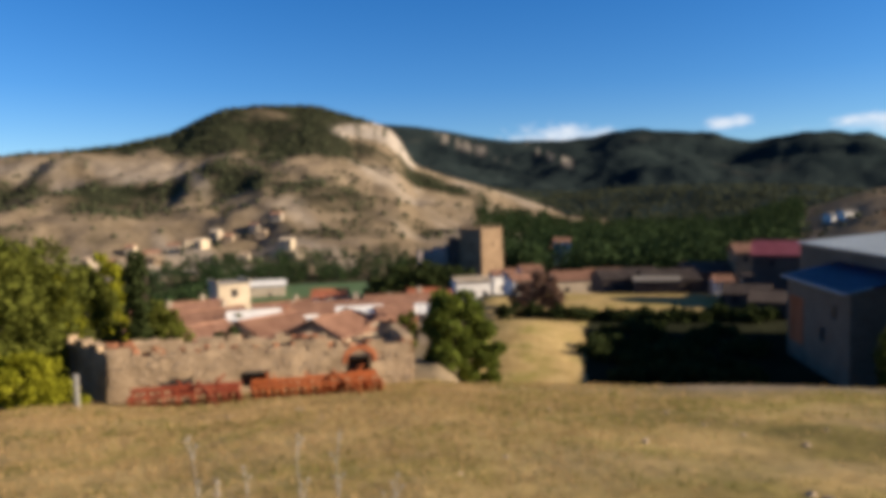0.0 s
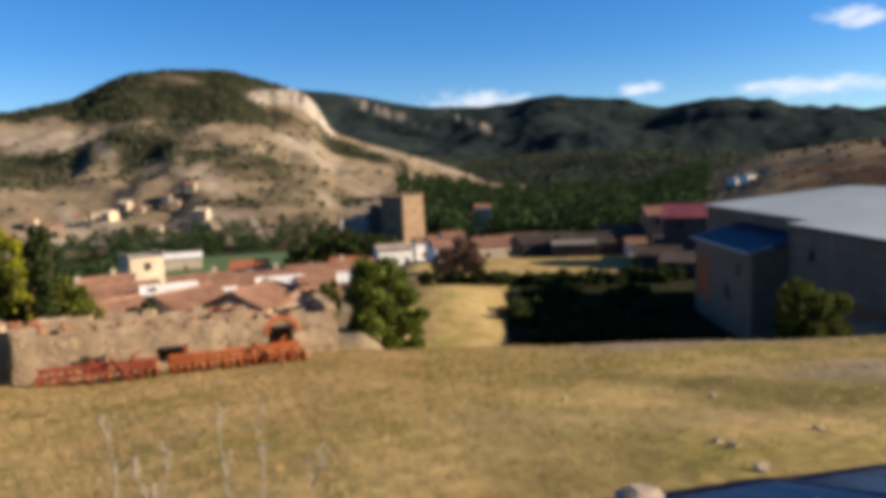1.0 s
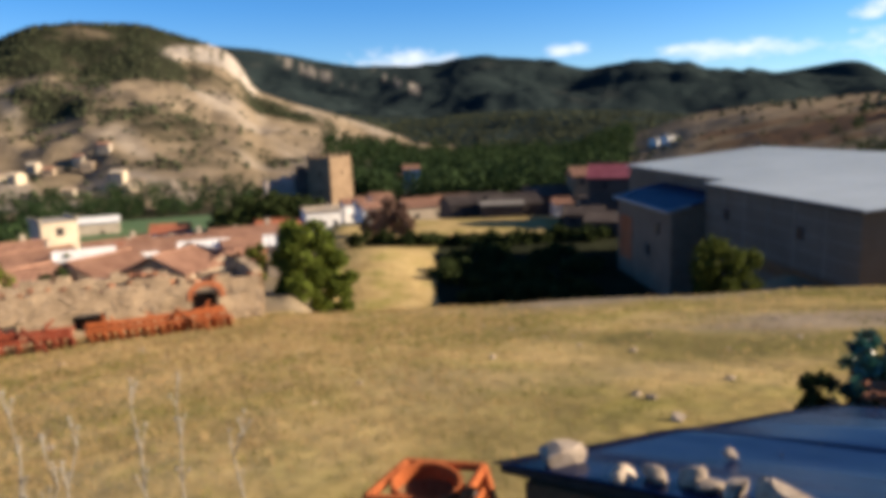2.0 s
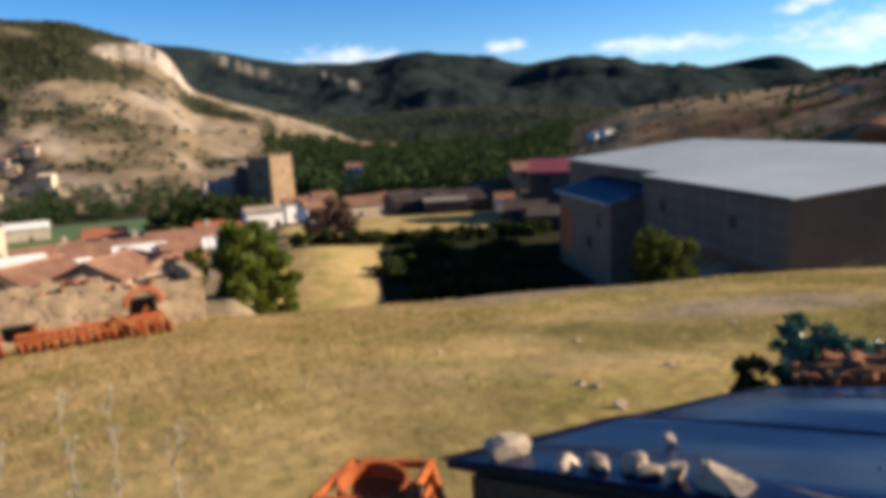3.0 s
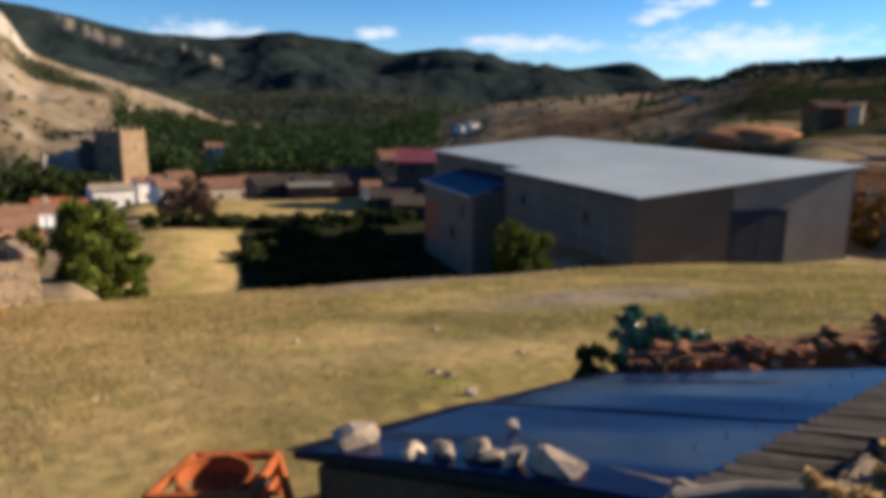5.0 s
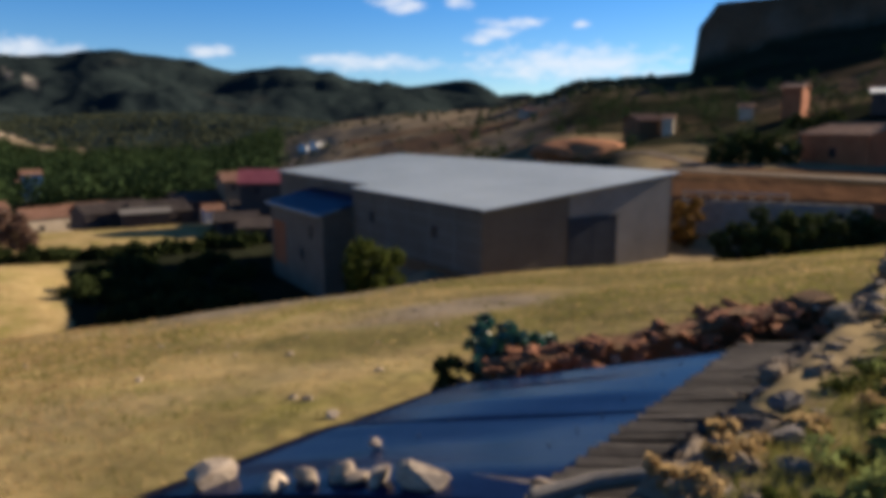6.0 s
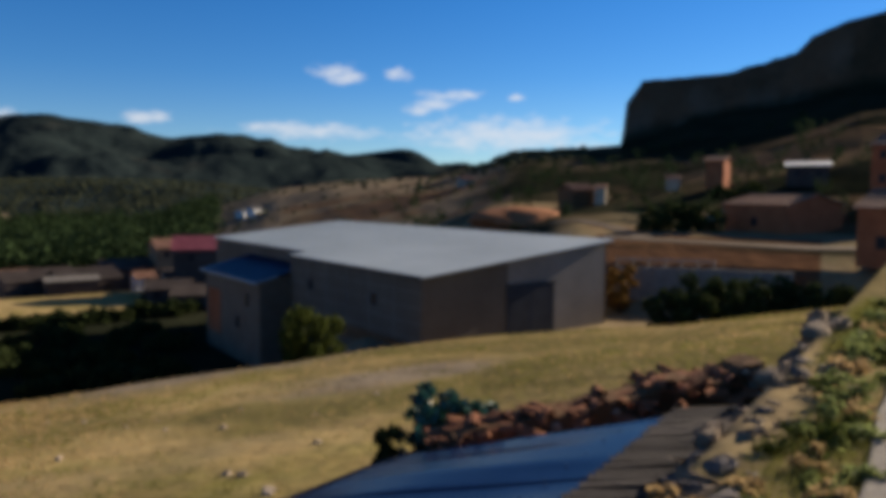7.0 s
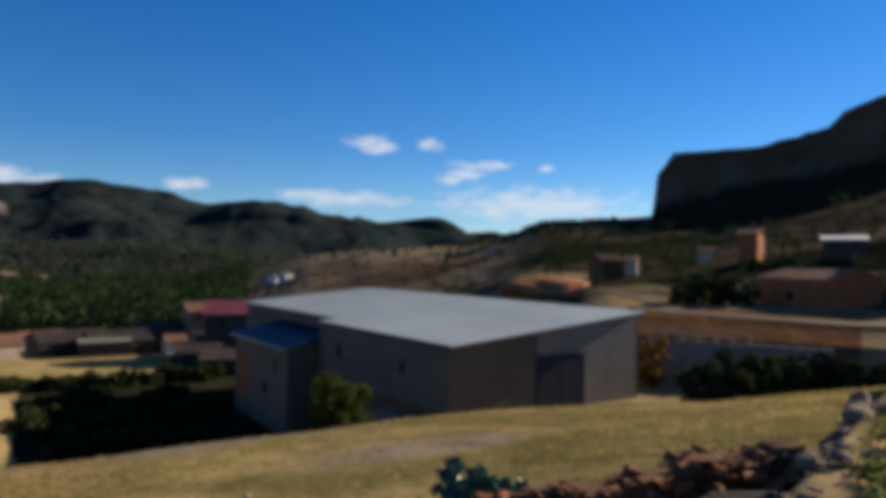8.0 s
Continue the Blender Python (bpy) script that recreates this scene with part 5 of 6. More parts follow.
def make_road_wall():
    w = thing("dry_stone_wall", WALL_START.x, WALL_START.y, 0.0, math.degrees(math.atan2(WALL_DIR.y, WALL_DIR.x)), "low crumbling dry stone wall along the road's edge", "wall")
    rng = random.Random(11)
    # core down to the yard: the two halves of a mortared rubble mass, ragged on top
    for x0, x1, top in ((0.02, 3.2, -0.09), (3.2, 7.4, -0.15)):
        core = box((x1 - x0, 0.42, 2.4), pose((x0 + x1) / 2, -0.06, top - 1.2))
        bmesh.ops.subdivide_edges(core, edges=core.edges[:], cuts=22, use_grid_fill=True)
        for v in core.verts:
            q = v.co.copy()
            v.co += Vector((noise.noise(q * 4), noise.noise(q * 4 + Vector((7, 0, 0))), 0.8 * noise.noise(q * 3 + Vector((0, 9, 0))))) * 0.07
            v.co += Vector((0, noise.noise(q * 11), noise.noise(q * 11 + Vector((3, 3, 0))))) * 0.025
        part("core", core, M["wall_top"], w)
    meshes = []
    for k in range(7):
        ob = boulder("stone", (1, 1, 1), 300 + k, M["grey_rock"] if k % 3 == 0 else M["stone"], pose(0, 0, -60), None, rough=0.25)
        meshes.append(ob.data)
        bpy.data.objects.remove(ob)
    for i in range(270):
        s = rng.uniform(0.14, 0.36)
        x = rng.uniform(0.0, 7.4)
        row = i % 3
        y = (-0.26, -0.06, 0.13)[row] + rng.uniform(-0.06, 0.06)
        z = -0.03 - 0.010 * x + rng.uniform(-0.05, 0.05) - (rng.uniform(0, 0.20) if row == 2 else 0) + 0.06 * noise.noise(Vector((x * 0.8, 0, 2)))
        ob = new("stone", rng.choice(meshes))
        ob.parent = w
        ob.matrix_basis = pose(x, y, z, rng.uniform(-22, 22), rng.uniform(-22, 22), rng.uniform(0, 360)) @ Matrix.Diagonal((s, s * rng.uniform(0.65, 1), s * rng.uniform(0.45, 0.75), 1))
    # large blocks: the near end's corner, and the heap at the far end
    for x, y, z, a, b, c in ((0.10, -0.08, -0.12, 0.42, 0.5, 0.42), (0.05, 0.16, -0.42, 0.4, 0.36, 0.4), (0.5, 0.1, -0.1, 0.36, 0.3, 0.3), (6.3, 0.1, 0.0, 0.5, 0.4, 0.34), (6.7, -0.1, 0.05, 0.42, 0.4, 0.36), (7.1, 0.12, 0.04, 0.5, 0.42, 0.32), (7.4, -0.05, -0.05, 0.4, 0.4, 0.3)):
        ob = new("stone", rng.choice(meshes))
        ob.parent = w
        ob.matrix_basis = pose(x, y, z, rng.uniform(-10, 10), rng.uniform(-10, 10), rng.uniform(-30, 30)) @ Matrix.Diagonal((a, b, c, 1))
    # the road
    d3 = Vector((WALL_DIR.x, WALL_DIR.y, 0))
    n3 = Vector((-WALL_DIR.y, WALL_DIR.x, 0))
    c = Vector((WALL_START.x, WALL_START.y, 0)) + d3 * 10 - n3 * (0.76 + 2.0)
    bm = box((60, 4.0, 0.10), pose(c.x, c.y, 0.0, 0, 0, math.degrees(math.atan2(WALL_DIR.y, WALL_DIR.x))), 0.02)
    bmesh.ops.subdivide_edges(bm, edges=[e for e in bm.edges if e.calc_length() > 5], cuts=80)
    for v in bm.verts:
        v.co += n3 * 0.06 * noise.noise(v.co * 1.3)
    tagged(part("road", bm, M["concrete"]), "pale grey concrete road beside the stone wall", "road", kind="structure")


make_road_wall()


def make_rubble_wall():
    a, b = Vector((5.15, 5.10)), Vector((8.9, 3.5))
    d = (b - a).normalized()
    r = thing("collapsed_wall", a.x, a.y, -2.3, math.degrees(math.atan2(d.y, d.x)), "collapsed adobe wall heaped with broken red tiles and bricks", "wall")
    ln = (b - a).length
    core = box((ln, 0.4, 1.62), pose(ln / 2, 0, 0.70))
    bmesh.ops.subdivide_edges(core, edges=core.edges[:], cuts=14, use_grid_fill=True)
    for v in core.verts:
        if v.co.z > 0.8:
            v.co.z += 0.10 * v.co.x - 0.06 + 0.14 * noise.noise(Vector((v.co.x * 1.6, 0, 5)))
        v.co += Vector((noise.noise(v.co * 4), noise.noise(v.co * 4 + Vector((7, 0, 0))), noise.noise(v.co * 5 + Vector((0, 9, 0))))) * 0.06
    part("core", core, M["adobe"], r)
    rng = random.Random(21)
    brick = box((0.24, 0.115, 0.05), None, 0.006)
    b_me = part("brick", brick, M["brick_red"], r)
    tile = bmesh.new()
    for s0 in range(6):
        a0, a1 = math.pi * s0 / 6, math.pi * (s0 + 1) / 6
        quad = []
        for rr, aa in ((0.09, a0), (0.09, a1), (0.078, a1), (0.078, a0)):
            quad.append((math.cos(aa) * rr, math.sin(aa) * rr))
        lo = [tile.verts.new((-0.17, y, z)) for y, z in quad]
        hi = [tile.verts.new((0.17, y * 0.85, z * 0.85)) for y, z in quad]
        for q in range(4):
            tile.faces.new((lo[q], lo[(q + 1) % 4], hi[(q + 1) % 4], hi[q]))
        tile.faces.new(lo[::-1])
        tile.faces.new(hi)
    t_me = part("roof_tile", tile, M["brick_red"], r)
    rock = boulder("stone", (0.17, 0.13, 0.10), 401, M["pale_rock"], pose(0, 0, 0), r)
    firsts = {b_me, t_me, rock}
    for i in range(230):
        src = rock if i % 9 == 4 else (b_me, t_me)[i % 2]
        ob = src if src in firsts else new(src.name.split(".")[0], src.data)
        firsts.discard(src)
        ob.parent = r
        x = rng.uniform(-0.1, ln)
        top = 1.36 + 0.10 * x + 0.14 * noise.noise(Vector((x * 1.6, 0, 5)))
        y = rng.gauss(0, 0.22)
        z = top - max(0.0, abs(y) - 0.18) * 1.4 + rng.uniform(0.0, 0.10)
        ob.matrix_basis = pose(x, y, z - 0.04, rng.uniform(-18, 18), rng.uniform(-18, 18), rng.uniform(0, 360))


make_rubble_wall()


# ---- shrubs and weeds near the shed ----
def clump(name, x, y, z, h, spread, mat, label, seed, leaves, leaf, category="plant", stems=9):
    rng = np.random.default_rng(seed)
    t = thing(name, x, y, z, 0, label, category)
    centres, radii = [], []
    for i in range(stems):
        ang, r = rng.uniform(0, 6.28), spread * rng.uniform(0.15, 0.85)
        tip = Vector((math.cos(ang) * r, math.sin(ang) * r, h * rng.uniform(0.5, 0.95)))
        part("stem", rod((tip.x * 0.2, tip.y * 0.2, 0), tip, 0.012, sides=5, r2=0.004), M["bark"], t)
        centres += [tip, tip * 0.75]
        radii += [spread * 0.3, spread * 0.26]
    v, f = leaf_cards(rng, centres, radii, leaves, leaf)
    from_arrays("foliage", v, f, M[mat], t)
    return t


def make_shrubs():
    for i, (az, d, z, h, sp, mat, n) in enumerate(((44.6, 8.4, -2.2, 1.38, 0.42, "leaf_teal", 1500), (47.0, 8.5, -2.1, 1.22, 0.40, "leaf_teal", 1100), (49.2, 8.6, -2.0, 1.02, 0.34, "leaf_teal", 700),
                                                   (40.4, 7.9, -2.2, 1.00, 0.24, "leaf_dark", 500), (42.6, 8.0, -2.2, 1.0, 0.28, "leaf_teal", 600))):
        x, y = polar(az, d)
        clump("shrub", x, y, height(x, y) - 0.05, h, sp, mat, "blue-green leafy shrub behind the shed" if mat == "leaf_teal" else "small dark shrub behind the shed", 500 + i, n, 0.055, "shrub")
    rng = random.Random(31)
    d3, n3 = Vector((WALL_DIR.x, WALL_DIR.y)), Vector((-WALL_DIR.y, WALL_DIR.x))
    for i in range(84):
        u, v = rng.uniform(0.1, 9.5), -rng.uniform(0.34, 0.72)
        p = WALL_START + d3 * u + n3 * v
        mat = rng.choice(["leaf_weed", "leaf_weed", "leaf_weed", "leaf_mid", "dry_grass"])
        clump("weed", p.x, p.y, height(p.x, p.y) - 0.02, rng.uniform(0.05, 0.17), rng.uniform(0.10, 0.27), mat, "green leafy weed on the road verge" if mat != "dry_grass" else "dry straw-coloured weed on the road verge",
              540 + i, 260, 0.024, "weed", 4)
    for i in range(9):
        p = WALL_START + d3 * rng.uniform(-0.15, 1.1) + n3 * rng.uniform(-0.32, 0.12)
        clump("weed", p.x, p.y, -0.10, rng.uniform(0.10, 0.20), rng.uniform(0.10, 0.20), "dry_grass", "dry straw-coloured tuft on the wall's end", 760 + i, 320, 0.03, "weed", 5)
    # dead pale stalks close to the road
    for i, (az, d, top) in enumerate(((-12.2, 4.6, -19.5), (-9.0, 4.7, -20.0), (-21.0, 4.8, -19.0), (-16.5, 4.6, -21.5), (-4.8, 4.7, -22.5), (-18.8, 5.2, -22.0))):
        x, y = polar(az, d)
        z0 = height(x, y)
        h = EYE + d * math.tan(radians(top)) - z0
        t = thing("dry_stalk", x, y, z0, 0, "tall dead bleached stalk standing in the grass", "weed", "dead stalks by the road")
        bm = bmesh.new()
        rg = random.Random(700 + i)
        p = Vector((0, 0, -0.05))
        for k in range(5):
            q = Vector((rg.uniform(-0.03, 0.03) * k, rg.uniform(-0.03, 0.03) * k, h * (k + 1) / 5))
            rod(p, q, 0.012 - 0.0015 * k, bm, 6, 0.0105 - 0.0015 * k)
            if k > 1:
                for _ in range(3):
                    e = q + Vector((rg.uniform(-0.05, 0.05), rg.uniform(-0.05, 0.05), rg.uniform(0.08, 0.2)))
                    rod(q, e, 0.005, bm, 5, 0.003)
                    bmesh.ops.create_icosphere(bm, subdivisions=1, radius=0.013, matrix=Matrix.Translation(e))
            p = q
        part("stalk", bm, M["pale_stalk"], t)


make_shrubs()


# ---- the field: machine frame, stones, grass ----
def make_field_things():
    x, y = polar(9.9, 5.4)
    z = height(x, y)
    f = thing("rusty_machine_frame", x, y, z, -24, "orange rusted steel frame with a round drum rim in the grass", "machine")
    def bar(a, b, r=0.04, name="bar"):
        part(name, rod(a, b, r, sides=8), M["rust"], f)
    w, l, h = 0.74, 0.62, 0.35
    c = [(-w / 2, -l / 2), (w / 2, -l / 2), (w / 2 + 0.08, l / 2), (-w / 2 + 0.16, l / 2)]
    for i in range(4):
        a, b = c[i], c[(i + 1) % 4]
        bar((*a, h), (*b, h))
        bar((*a, 0.0), (*a, h + 0.02), 0.038, "leg")
        bar((*a, 0.16), (*b, 0.16), 0.03)
    rim = bmesh.new()
    n = 28
    for i in range(n):
        a0, a1 = 2 * math.pi * i / n, 2 * math.pi * (i + 1) / n
        quad = [(0.262, 0.0), (0.292, 0.0), (0.292, 0.24), (0.262, 0.24)]
        p = [rim.verts.new((math.cos(a0) * r, math.sin(a0) * r, zz)) for r, zz in quad]
        q = [rim.verts.new((math.cos(a1) * r, math.sin(a1) * r, zz)) for r, zz in quad]
        for k in range(4):
            rim.faces.new((p[k], q[k], q[(k + 1) % 4], p[(k + 1) % 4]))
    ob = part("drum_rim", rim, M["rust"], f)
    ob.matrix_basis = pose(0.03, 0, 0.135, 3, 2, 0)
    pan = bmesh.new()
    bmesh.ops.create_circle(pan, cap_ends=True, cap_tris=True, segments=28, radius=0.27)
    bmesh.ops.subdivide_edges(pan, edges=pan.edges[:], cuts=3)
    for v in pan.verts:
        q = v.co.xy.length / 0.27
        v.co.z = -0.10 * (1 - q * q)
    bmesh.ops.solidify(pan, geom=pan.faces[:], thickness=0.012)
    ob = part("drum_floor", pan, M["adobe"], f, "dished drum floor caked with earth")
    ob.matrix_basis = pose(0.03, 0, 0.24, 3, 2, 0)
    bar((w / 2, -l / 2, h), (w / 2 + 0.34, -l / 2 - 0.06, h - 0.22), 0.04, "drawbar")
    bar((w / 2 + 0.08, l / 2, h), (w / 2 + 0.34, -l / 2 - 0.06, h - 0.22), 0.04, "drawbar")
    for i, (az, d, s) in enumerate(((14.6, 5.7, 0.30), (15.0, 5.3, 0.2))):
        px, py = polar(az, d)
        boulder("field_stone", (s, s * 0.8, s * 0.7), 620 + i, M["grey_rock"], pose(px, py, height(px, py) + s * 0.2, 0, 0, 40 * i), label="grey stone lying beside the rusty frame", category="stone")
    rng = random.Random(41)
    for i in range(26):
        az, d = rng.uniform(-20, 45), rng.uniform(8.5, 26)
        s = rng.uniform(0.10, 0.26)
        px, py = polar(az, d)
        boulder("field_stone", (s, s * 0.8, s * 0.55), 640 + i, M["pale_rock"], pose(px, py, height(px, py) + s * 0.12, 0, 0, 40 * i), label="pale stone lying in the dry grass", category="stone", group="stones in the field")
    # white post
    px, py = polar(-28.0, 31.5)
    p = part("fence_post", box((0.16, 0.16, 1.5), pose(0, 0, 0.6), 0.02), M["post"])
    p.matrix_basis = pose(px, py, height(px, py))
    tagged(p, "pale wooden post at the ruin's corner", "post")


make_field_things()


def brow_of(az_rad):
    return np.interp(np.degrees(az_rad), [-60, -30, 0, 16, 43, 63, 80, 110], [31, 32, 34, 36, 41, 46, 52, 60])


def make_grass():
    rng = np.random.default_rng(9)

    def tufts(n, d0, d1, mat, name, label, tall, wide, blades, seed, thresh, thin, verge=False):
        az = np.radians(rng.uniform(-38, 79, n))
        d = np.sqrt(rng.uniform(d0 ** 2, d1 ** 2, n))
        x, y = d * np.sin(az), d * np.cos(az)
        side = (x - WALL_START.x) * -WALL_DIR.y + (y - WALL_START.y) * WALL_DIR.x
        in_shed = (x > 1.2) & (x < 7.0) & (y > 1.5) & (y < 5.2) & (y > 1.2 + 0.1 * x)
        z, g, _, _, bare = land(x, y)[:5]
        pattern = fbm(x / 3.2, y / 3.2, 4, seed) + 0.12 * rng.normal(size=n) * 0.5
        keep = ((side > -0.80) & (side < -0.12) & (x > 2.0) if verge else (side > 0.7)) & ~in_shed & (g > 0.5) & (rng.uniform(size=n) > (thin * smooth01((np.degrees(az) - 2) / 24))) & (d < brow_of(az) + 3) & (rng.uniform(size=n) > bare * 0.9) & (pattern > thresh)
        x, y, z, d = x[keep], y[keep], z[keep], d[keep]
        m = len(x)
        base = np.repeat(np.stack([x, y, z - 0.02], -1), blades, 0) + np.concatenate([rng.normal(size=(m * blades, 2)) * wide * 1.6, np.zeros((m * blades, 1))], 1)
        h = tall * rng.uniform(0.5, 1.3, m * blades) * np.repeat(rng.uniform(0.7, 1.3, m), blades)
        lean = rng.normal(size=(m * blades, 2)) * 0.4 * h[:, None]
        ang = rng.uniform(0, 2 * np.pi, m * blades)
        half = wide * 0.16 * np.repeat(np.clip(d / 10, 0.7, 2.6), blades)
        sx = np.stack([np.cos(ang) * half, np.sin(ang) * half, 0 * ang], -1)
        tip = base + np.concatenate([lean, h[:, None]], 1)
        verts = np.stack([base - sx, base + sx, tip], 1).reshape(-1, 3)
        ob = from_arrays(name, verts, np.arange(len(verts)).reshape(-1, 3), M[mat])
        tagged(ob, label, "grass", kind="stuff")
    tufts(95000, 4.8, 54, "dry_grass", "dry_grass", "dry straw-coloured grass covering the sloping field", 0.085, 0.06, 5, 201, -0.25, 0.92)
    tufts(46000, 4.8, 54, "green_grass", "green_grass", "patches of greener grass and weeds in the field", 0.095, 0.055, 5, 203, 0.0, 0.45)
    tufts(160000, 2.0, 13, "green_grass", "verge_grass", "short mixed grass on the road verge", 0.09, 0.03, 5, 207, -0.12, 0.0, True)


make_grass()


# ---- the ruin and the harrows ----
def make_ruin():
    a, b = Vector((-16.1, 33.3)), Vector((-1.7, 37.0))
    ln = (b - a).length
    z0 = -7.7
    r = thing("ruined_house", a.x, a.y, z0, math.degrees(math.atan2(b.y - a.y, b.x - a.x)), "roofless ruined stone house with ragged walls and dark openings", "ruin")

    def tops(x):
        return 2.62 + 0.22 * noise.noise(Vector((x * 0.9, 0, 1))) + 0.16 * noise.noise(Vector((x * 2.7, 3, 1))) - 0.03 * x + (0.30 if x < 1.2 else 0) + (0.35 if 8.6 < x < 10.4 else 0)
    part("front_wall", ragged_wall(ln, 0.55, tops, [(2.7, 3.8, 0.15, 1.15), (6.1, 7.4, 0.55, 1.25), (11.2, 12.6, 0.55, 1.65)], 0.24, 4, Matrix()), M["ruin"], r)
    part("end_wall", ragged_wall(5.2, 0.5, lambda x: 2.75 + 0.15 * noise.noise(Vector((x, 1, 9))), [], 0.26, 14, pose(0.1, 0.3, 0, 0, 0, 122)), M["ruin"], r)
    part("cross_wall", ragged_wall(4.6, 0.5, lambda x: 2.6 - 0.12 * x + 0.3 * noise.noise(Vector((x * 1.3, 1, 3))), [], 0.26, 24, pose(9.6, 0.3, 0, 0, 0, 90)), M["ruin"], r)
    part("back_wall", ragged_wall(ln, 0.5, lambda x: 2.35 + 0.35 * noise.noise(Vector((x * 0.8, 6, 3))) - 0.05 * x, [(11.2, 12.4, 1.0, 2.0)], 0.28, 34, pose(0, 4.9, 0)), M["ruin"], r)
    part("right_wall", ragged_wall(4.9, 0.5, lambda x: 2.35 + 0.25 * noise.noise(Vector((x * 1.1, 2, 7))), [], 0.26, 44, pose(ln - 0.2, 0.2, 0, 0, 0, 90)), M["ruin"], r)
    # stones proud of the wall's face
    stones = []
    for k in range(5):
        ob = boulder("stone", (1, 1, 1), 330 + k, M["ruin_stone"], pose(0, 0, -60), None, rough=0.2)
        stones.append(ob.data)
        bpy.data.objects.remove(ob)
    rs = random.Random(52)
    for i in range(290):
        x, zz = rs.uniform(0.1, ln - 0.1), rs.uniform(0.1, 2.5)
        if zz > tops(x) - 0.12 or any(a0 - 0.1 < x < a1 + 0.1 and zz < b1 + 0.15 for a0, a1, b1 in ((2.7, 3.8, 1.15), (6.1, 7.4, 1.25), (11.2, 12.6, 2.1))):
            continue
        ob = new("stone", rs.choice(stones))
        ob.parent = r
        q = rs.uniform(0.16, 0.42)
        ob.matrix_basis = pose(x, -0.26, zz, 0, rs.uniform(-12, 12), rs.uniform(-8, 8)) @ Matrix.Diagonal((q * 1.2, 0.11, q * 0.7, 1))
    # walls behind the openings, their dark colour standing in for unlit rooms
    for x0, x1, h in ((2.2, 3.9, 1.3), (6.0, 7.6, 1.5), (11.0, 12.9, 1.9)):
        part("inner_wall", box((x1 - x0, 0.3, h), pose((x0 + x1) / 2, 1.0, h / 2)), M["dark_stone"], r)
        part("lintel", box((x1 - x0 - 0.3, 0.6, 0.14), pose((x0 + x1) / 2, -0.04, {3.9: 1.02, 7.6: 1.22, 12.9: 1.68}[x1]), 0.02), M["old_board"], r)
    first = None
    for i in range(11):
        a = math.pi * i / 10
        if first is None:
            first = part("arch_brick", box((0.30, 0.62, 0.20), None, 0.015), M["brick_house"], r)
            ob = first
        else:
            ob = new("arch_brick", first.data)
            ob.parent = r
        ob.matrix_basis = pose(11.98 - 0.78 * math.cos(a), -0.03, 1.45 + 0.62 * math.sin(a), 0, 90 - math.degrees(a), 0)
    part("inner_roof", box((ln - 0.8, 1.6, 0.12), pose(ln / 2, 1.15, 1.86)), M["roof_tile"], r, "sagging remains of a tile roof")
    rng = random.Random(51)
    first = None
    for i in range(60):
        x = rng.choice([rng.uniform(0, 1.3), rng.uniform(8.4, 13.2), rng.uniform(0, ln)])
        if first is None:
            first = part("brick", box((0.3, 0.22, 0.12), None, 0.01), M["brick_red"], r)
            ob = first
        else:
            ob = new("brick", first.data)
            ob.parent = r
        ob.matrix_basis = pose(x, rng.uniform(-0.2, 0.2), tops(x) + rng.uniform(-0.02, 0.12), rng.uniform(-15, 15), rng.uniform(-15, 15), rng.uniform(0, 180))


make_ruin()


def make_harrow(az, d, length, seed, mat, label):
    """A disc harrow: beams, two rows of discs on axles, tines between, and leaning bars."""
    x, y = polar(az, d)
    z = height(x, y)
    rng = random.Random(seed)
    t = thing("farm_harrow", x, y, z, 13, label, "harrow", "old harrows before the ruin")
    for yy, zz in ((-0.55, 0.62), (0.0, 0.74), (0.55, 0.66)):
        part("beam", box((length, 0.15, 0.15), pose(0, yy, zz, 0, rng.uniform(-1.5, 1.5), 0), 0.015), M[mat], t)
    disc = None
    for yy in (-0.5, 0.45):
        part("axle", rod((-length / 2, yy, 0.32), (length / 2, yy, 0.32), 0.04), M[mat], t)
        n = int(length / 0.3)
        for i in range(n + 1):
            if rng.random() < 0.1:
                continue
            if disc is None:
                bm = rod((-0.012, 0, 0), (0.012, 0, 0), 0.32, sides=16)
                disc = part("disc", bm, M[mat], t)
                ob = disc
            else:
                ob = new("disc", disc.data)
                ob.parent = t
            ob.matrix_basis = pose(-length / 2 + i * length / n, yy, 0.32, 0, rng.uniform(-4, 4), rng.uniform(10, 22))
    n = int(length / 0.55)
    for i in range(n + 1):
        xx = -length / 2 + i * length / n
        part("cross_bar", rod((xx, -0.7, 0.56), (xx + rng.uniform(-0.2, 0.2), 0.7, 0.66), 0.055, sides=6), M[mat], t)
        bm = rod((xx + 0.1, -0.62, 0.62), (xx + 0.2, -0.8, 0.34), 0.035, sides=6)
        rod((xx + 0.2, -0.8, 0.34), (xx + 0.05, -0.66, 0.0), 0.035, bm, 6, 0.02)
        part("tine", bm, M[mat], t)
    for i in range(5):
        xx = rng.uniform(-0.4, 0.4) * length
        part("lever", rod((xx, 0.0, 0.7), (xx + rng.uniform(-0.7, 0.7), rng.uniform(-0.3, 0.3), rng.uniform(0.95, 1.25)), 0.05, sides=6), M[mat], t)
    part("drawbar", rod((length * 0.12, 0.0, 1.0), (length * 0.40, -1.9, 0.08), 0.06, sides=8), M[mat], t)
    return t


make_harrow(-20.6, 31.6, 4.3, 1, "rust_red", "dark red rusted harrow in front of the ruin")
make_harrow(-10.6, 32.2, 5.6, 2, "rust", "orange-red rusted harrow in front of the ruin")


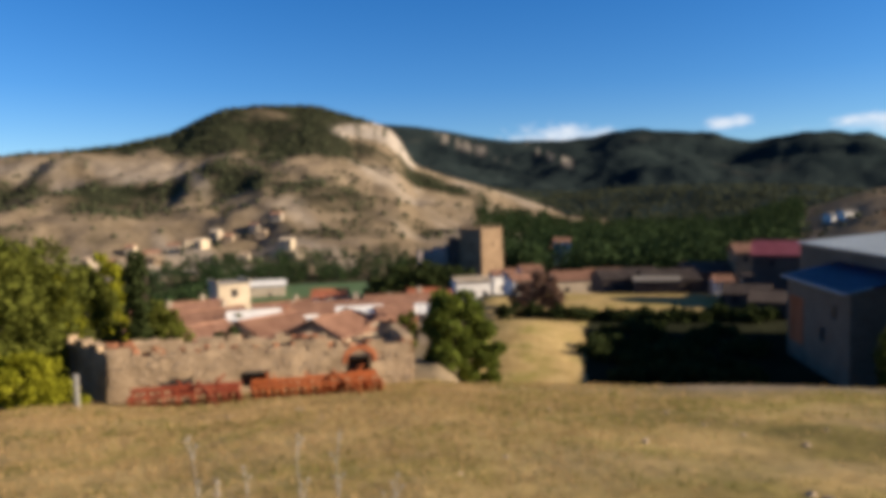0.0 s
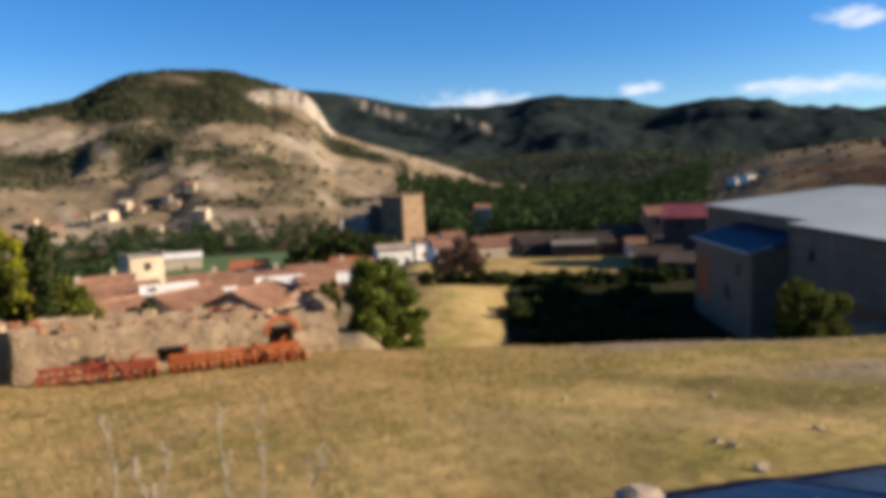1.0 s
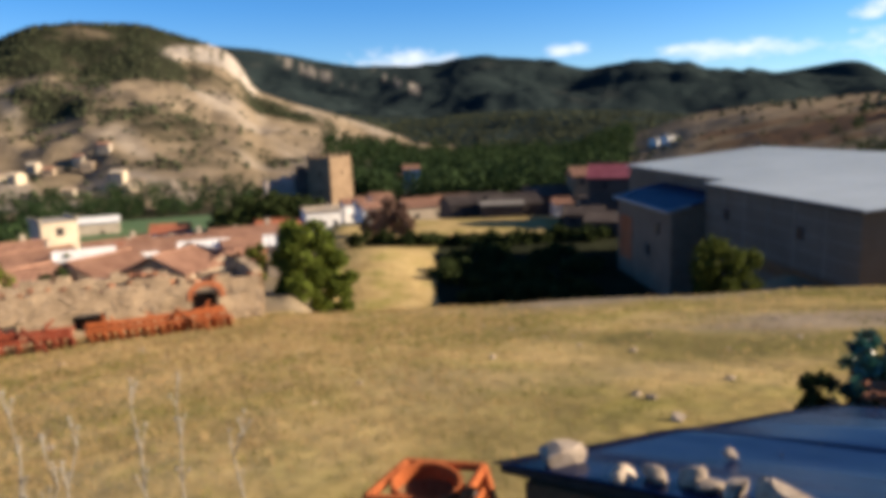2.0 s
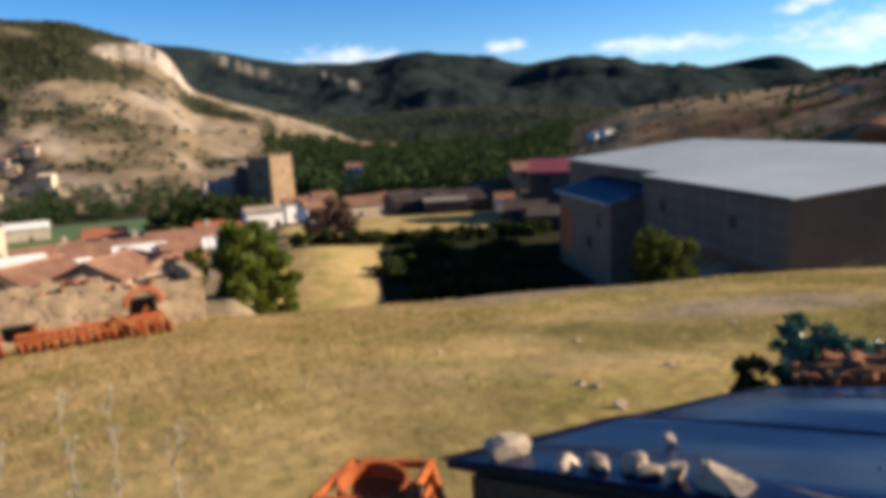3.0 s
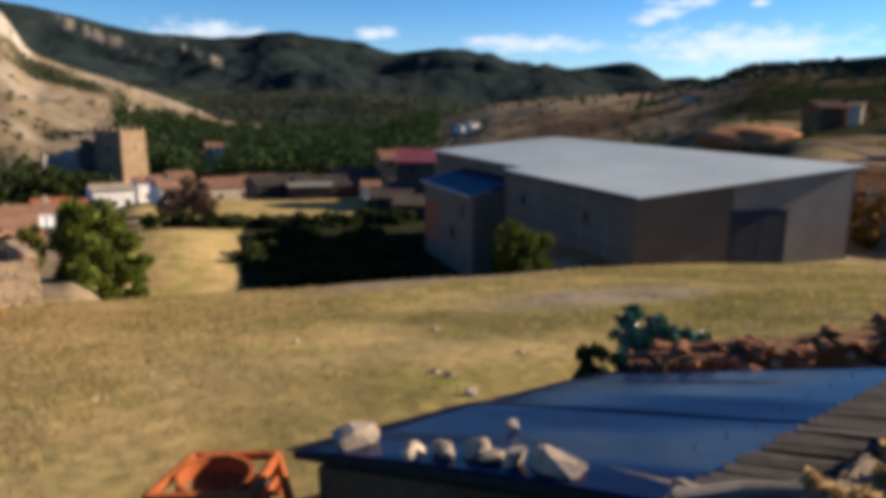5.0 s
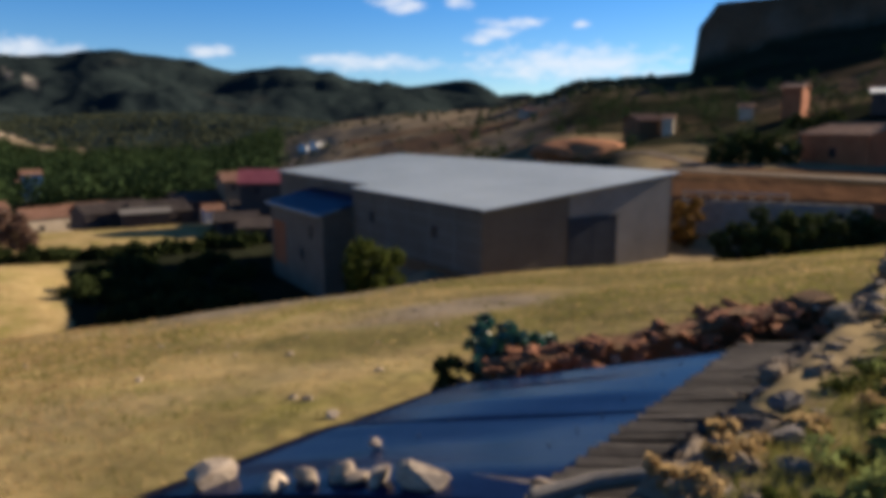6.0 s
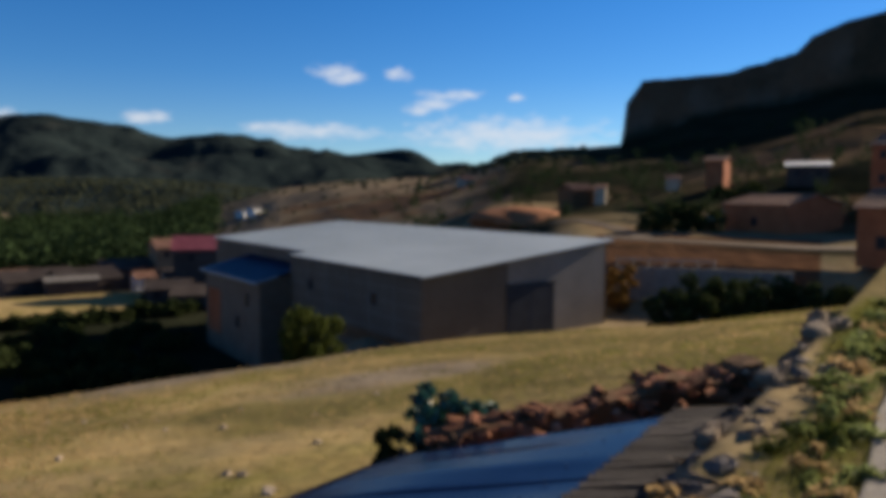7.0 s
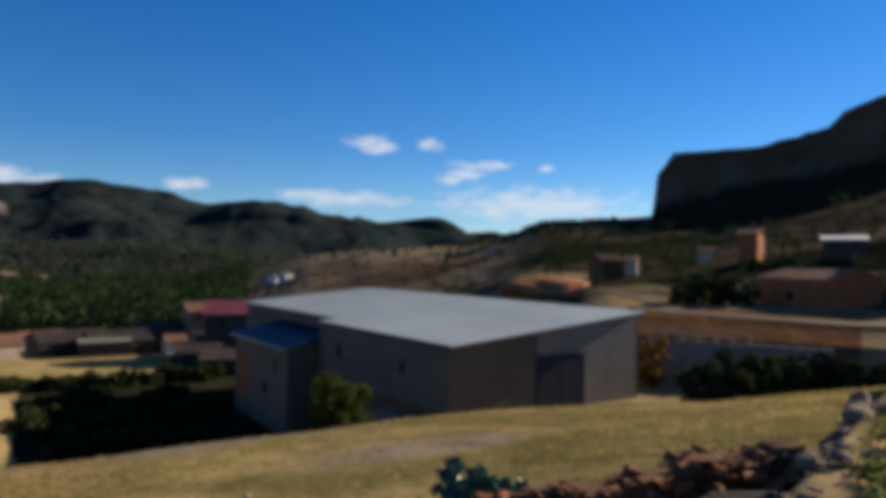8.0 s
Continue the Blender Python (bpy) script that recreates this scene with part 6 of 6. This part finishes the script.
# ---- the yard beyond the warehouse ----
def make_yard():
    pts = [polar(a, 70.3) for a in np.arange(58.6, 72, 0.9)]
    w = thing("retaining_wall", *pts[0], -9.4, 0, "grey concrete retaining wall under the track", "wall")
    ox, oy = pts[0]
    for (x0, y0), (x1, y1) in zip(pts, pts[1:]):
        a = math.degrees(math.atan2(y1 - y0, x1 - x0))
        ln = math.hypot(x1 - x0, y1 - y0)
        part("panel", box((ln - 0.03, 0.35, 4.1), pose((x0 + x1) / 2 - ox, (y0 + y1) / 2 - oy, 2.05, 0, 0, a), 0.02), M["concrete"], w)
    rail_pts = [polar(a, 71.2) for a in np.arange(58.6, 66, 1.2)]
    g = thing("guard_rail", *rail_pts[0], -5.4, 0, "white painted guard rail above the retaining wall", "rail")
    ox, oy = rail_pts[0]
    for i, (x0, y0) in enumerate(rail_pts):
        part("post", box((0.12, 0.12, 1.0), pose(x0 - ox, y0 - oy, 0.4), 0.01), M["post"], g)
        if i:
            xp, yp = rail_pts[i - 1]
            part("beam", rod((xp - ox, yp - oy, 0.72), (x0 - ox, y0 - oy, 0.72), 0.11, sides=8), M["post"], g)
    # heap of red earth
    x, y = polar(51.0, 128)
    bm = bmesh.new()
    bmesh.ops.create_icosphere(bm, subdivisions=4, radius=1.0)
    for v in bm.verts:
        k = 1 + 0.2 * noise.noise(v.co * 1.4) + 0.06 * noise.noise(v.co * 5)
        v.co = Vector((v.co.x * 9.0 * k, v.co.y * 9.0 * k, v.co.z * 2.7 * k))
    h = part("earth_mound", bm, M["red_earth"], smooth=True)
    h.matrix_basis = pose(x, y, height(x, y) - 0.4, 0, 0, -50)
    tagged(h, "heap of bare red earth beside the track", "earth mound")
    # dirt track
    for row, wide, label in (((57.5, 86), (60, 84.5), (63, 83.5), (66, 82.5), (69, 81.5), (72, 81), (76, 82), (80, 84)), 1.7, "pale dirt track running past the brick houses"), \
            (((60.6, 86.5), (59.6, 92), (58.2, 99), (56, 107), (53, 113)), 1.2, "pale footpath climbing from the track"):
        line = [polar(a, d) for a, d in row]
        verts, faces = [], []
        for i in range(len(line) - 1):
            for s in range(6):
                f = s / 6
                x, y = line[i][0] + (line[i + 1][0] - line[i][0]) * f, line[i][1] + (line[i + 1][1] - line[i][1]) * f
                nx, ny = -(line[i + 1][1] - line[i][1]), line[i + 1][0] - line[i][0]
                q = math.hypot(nx, ny)
                for e in (-1, -0.33, 0.33, 1):
                    px, py = x + nx / q * wide * e, y + ny / q * wide * e
                    verts.append((px, py, height(px, py) + 0.10))
        for i in range(len(verts) // 4 - 1):
            for e in range(3):
                a = i * 4 + e
                faces.append((a, a + 4, a + 5, a + 1))
        tr = from_arrays("track", verts, faces, M["road"])
        so = tr.modifiers.new("thickness", "SOLIDIFY")
        so.thickness = 0.12
        tagged(tr, label, "track", kind="structure")
    for i, (az, d, h) in enumerate(((61.2, 96, 3.0), (62.6, 97, 3.6), (64.0, 98, 3.8), (65.2, 97, 3.4), (66.4, 112, 4.5), (68.4, 116, 4.2))):
        tree_at(az, d, h, 2.3, "leaf_dark", "dark bush in the shade beside the brick house", 140 + i, leaves=1500, leaf=0.24, crown_from=0.05, clumps=10, name="bush", category="bush")


make_yard()
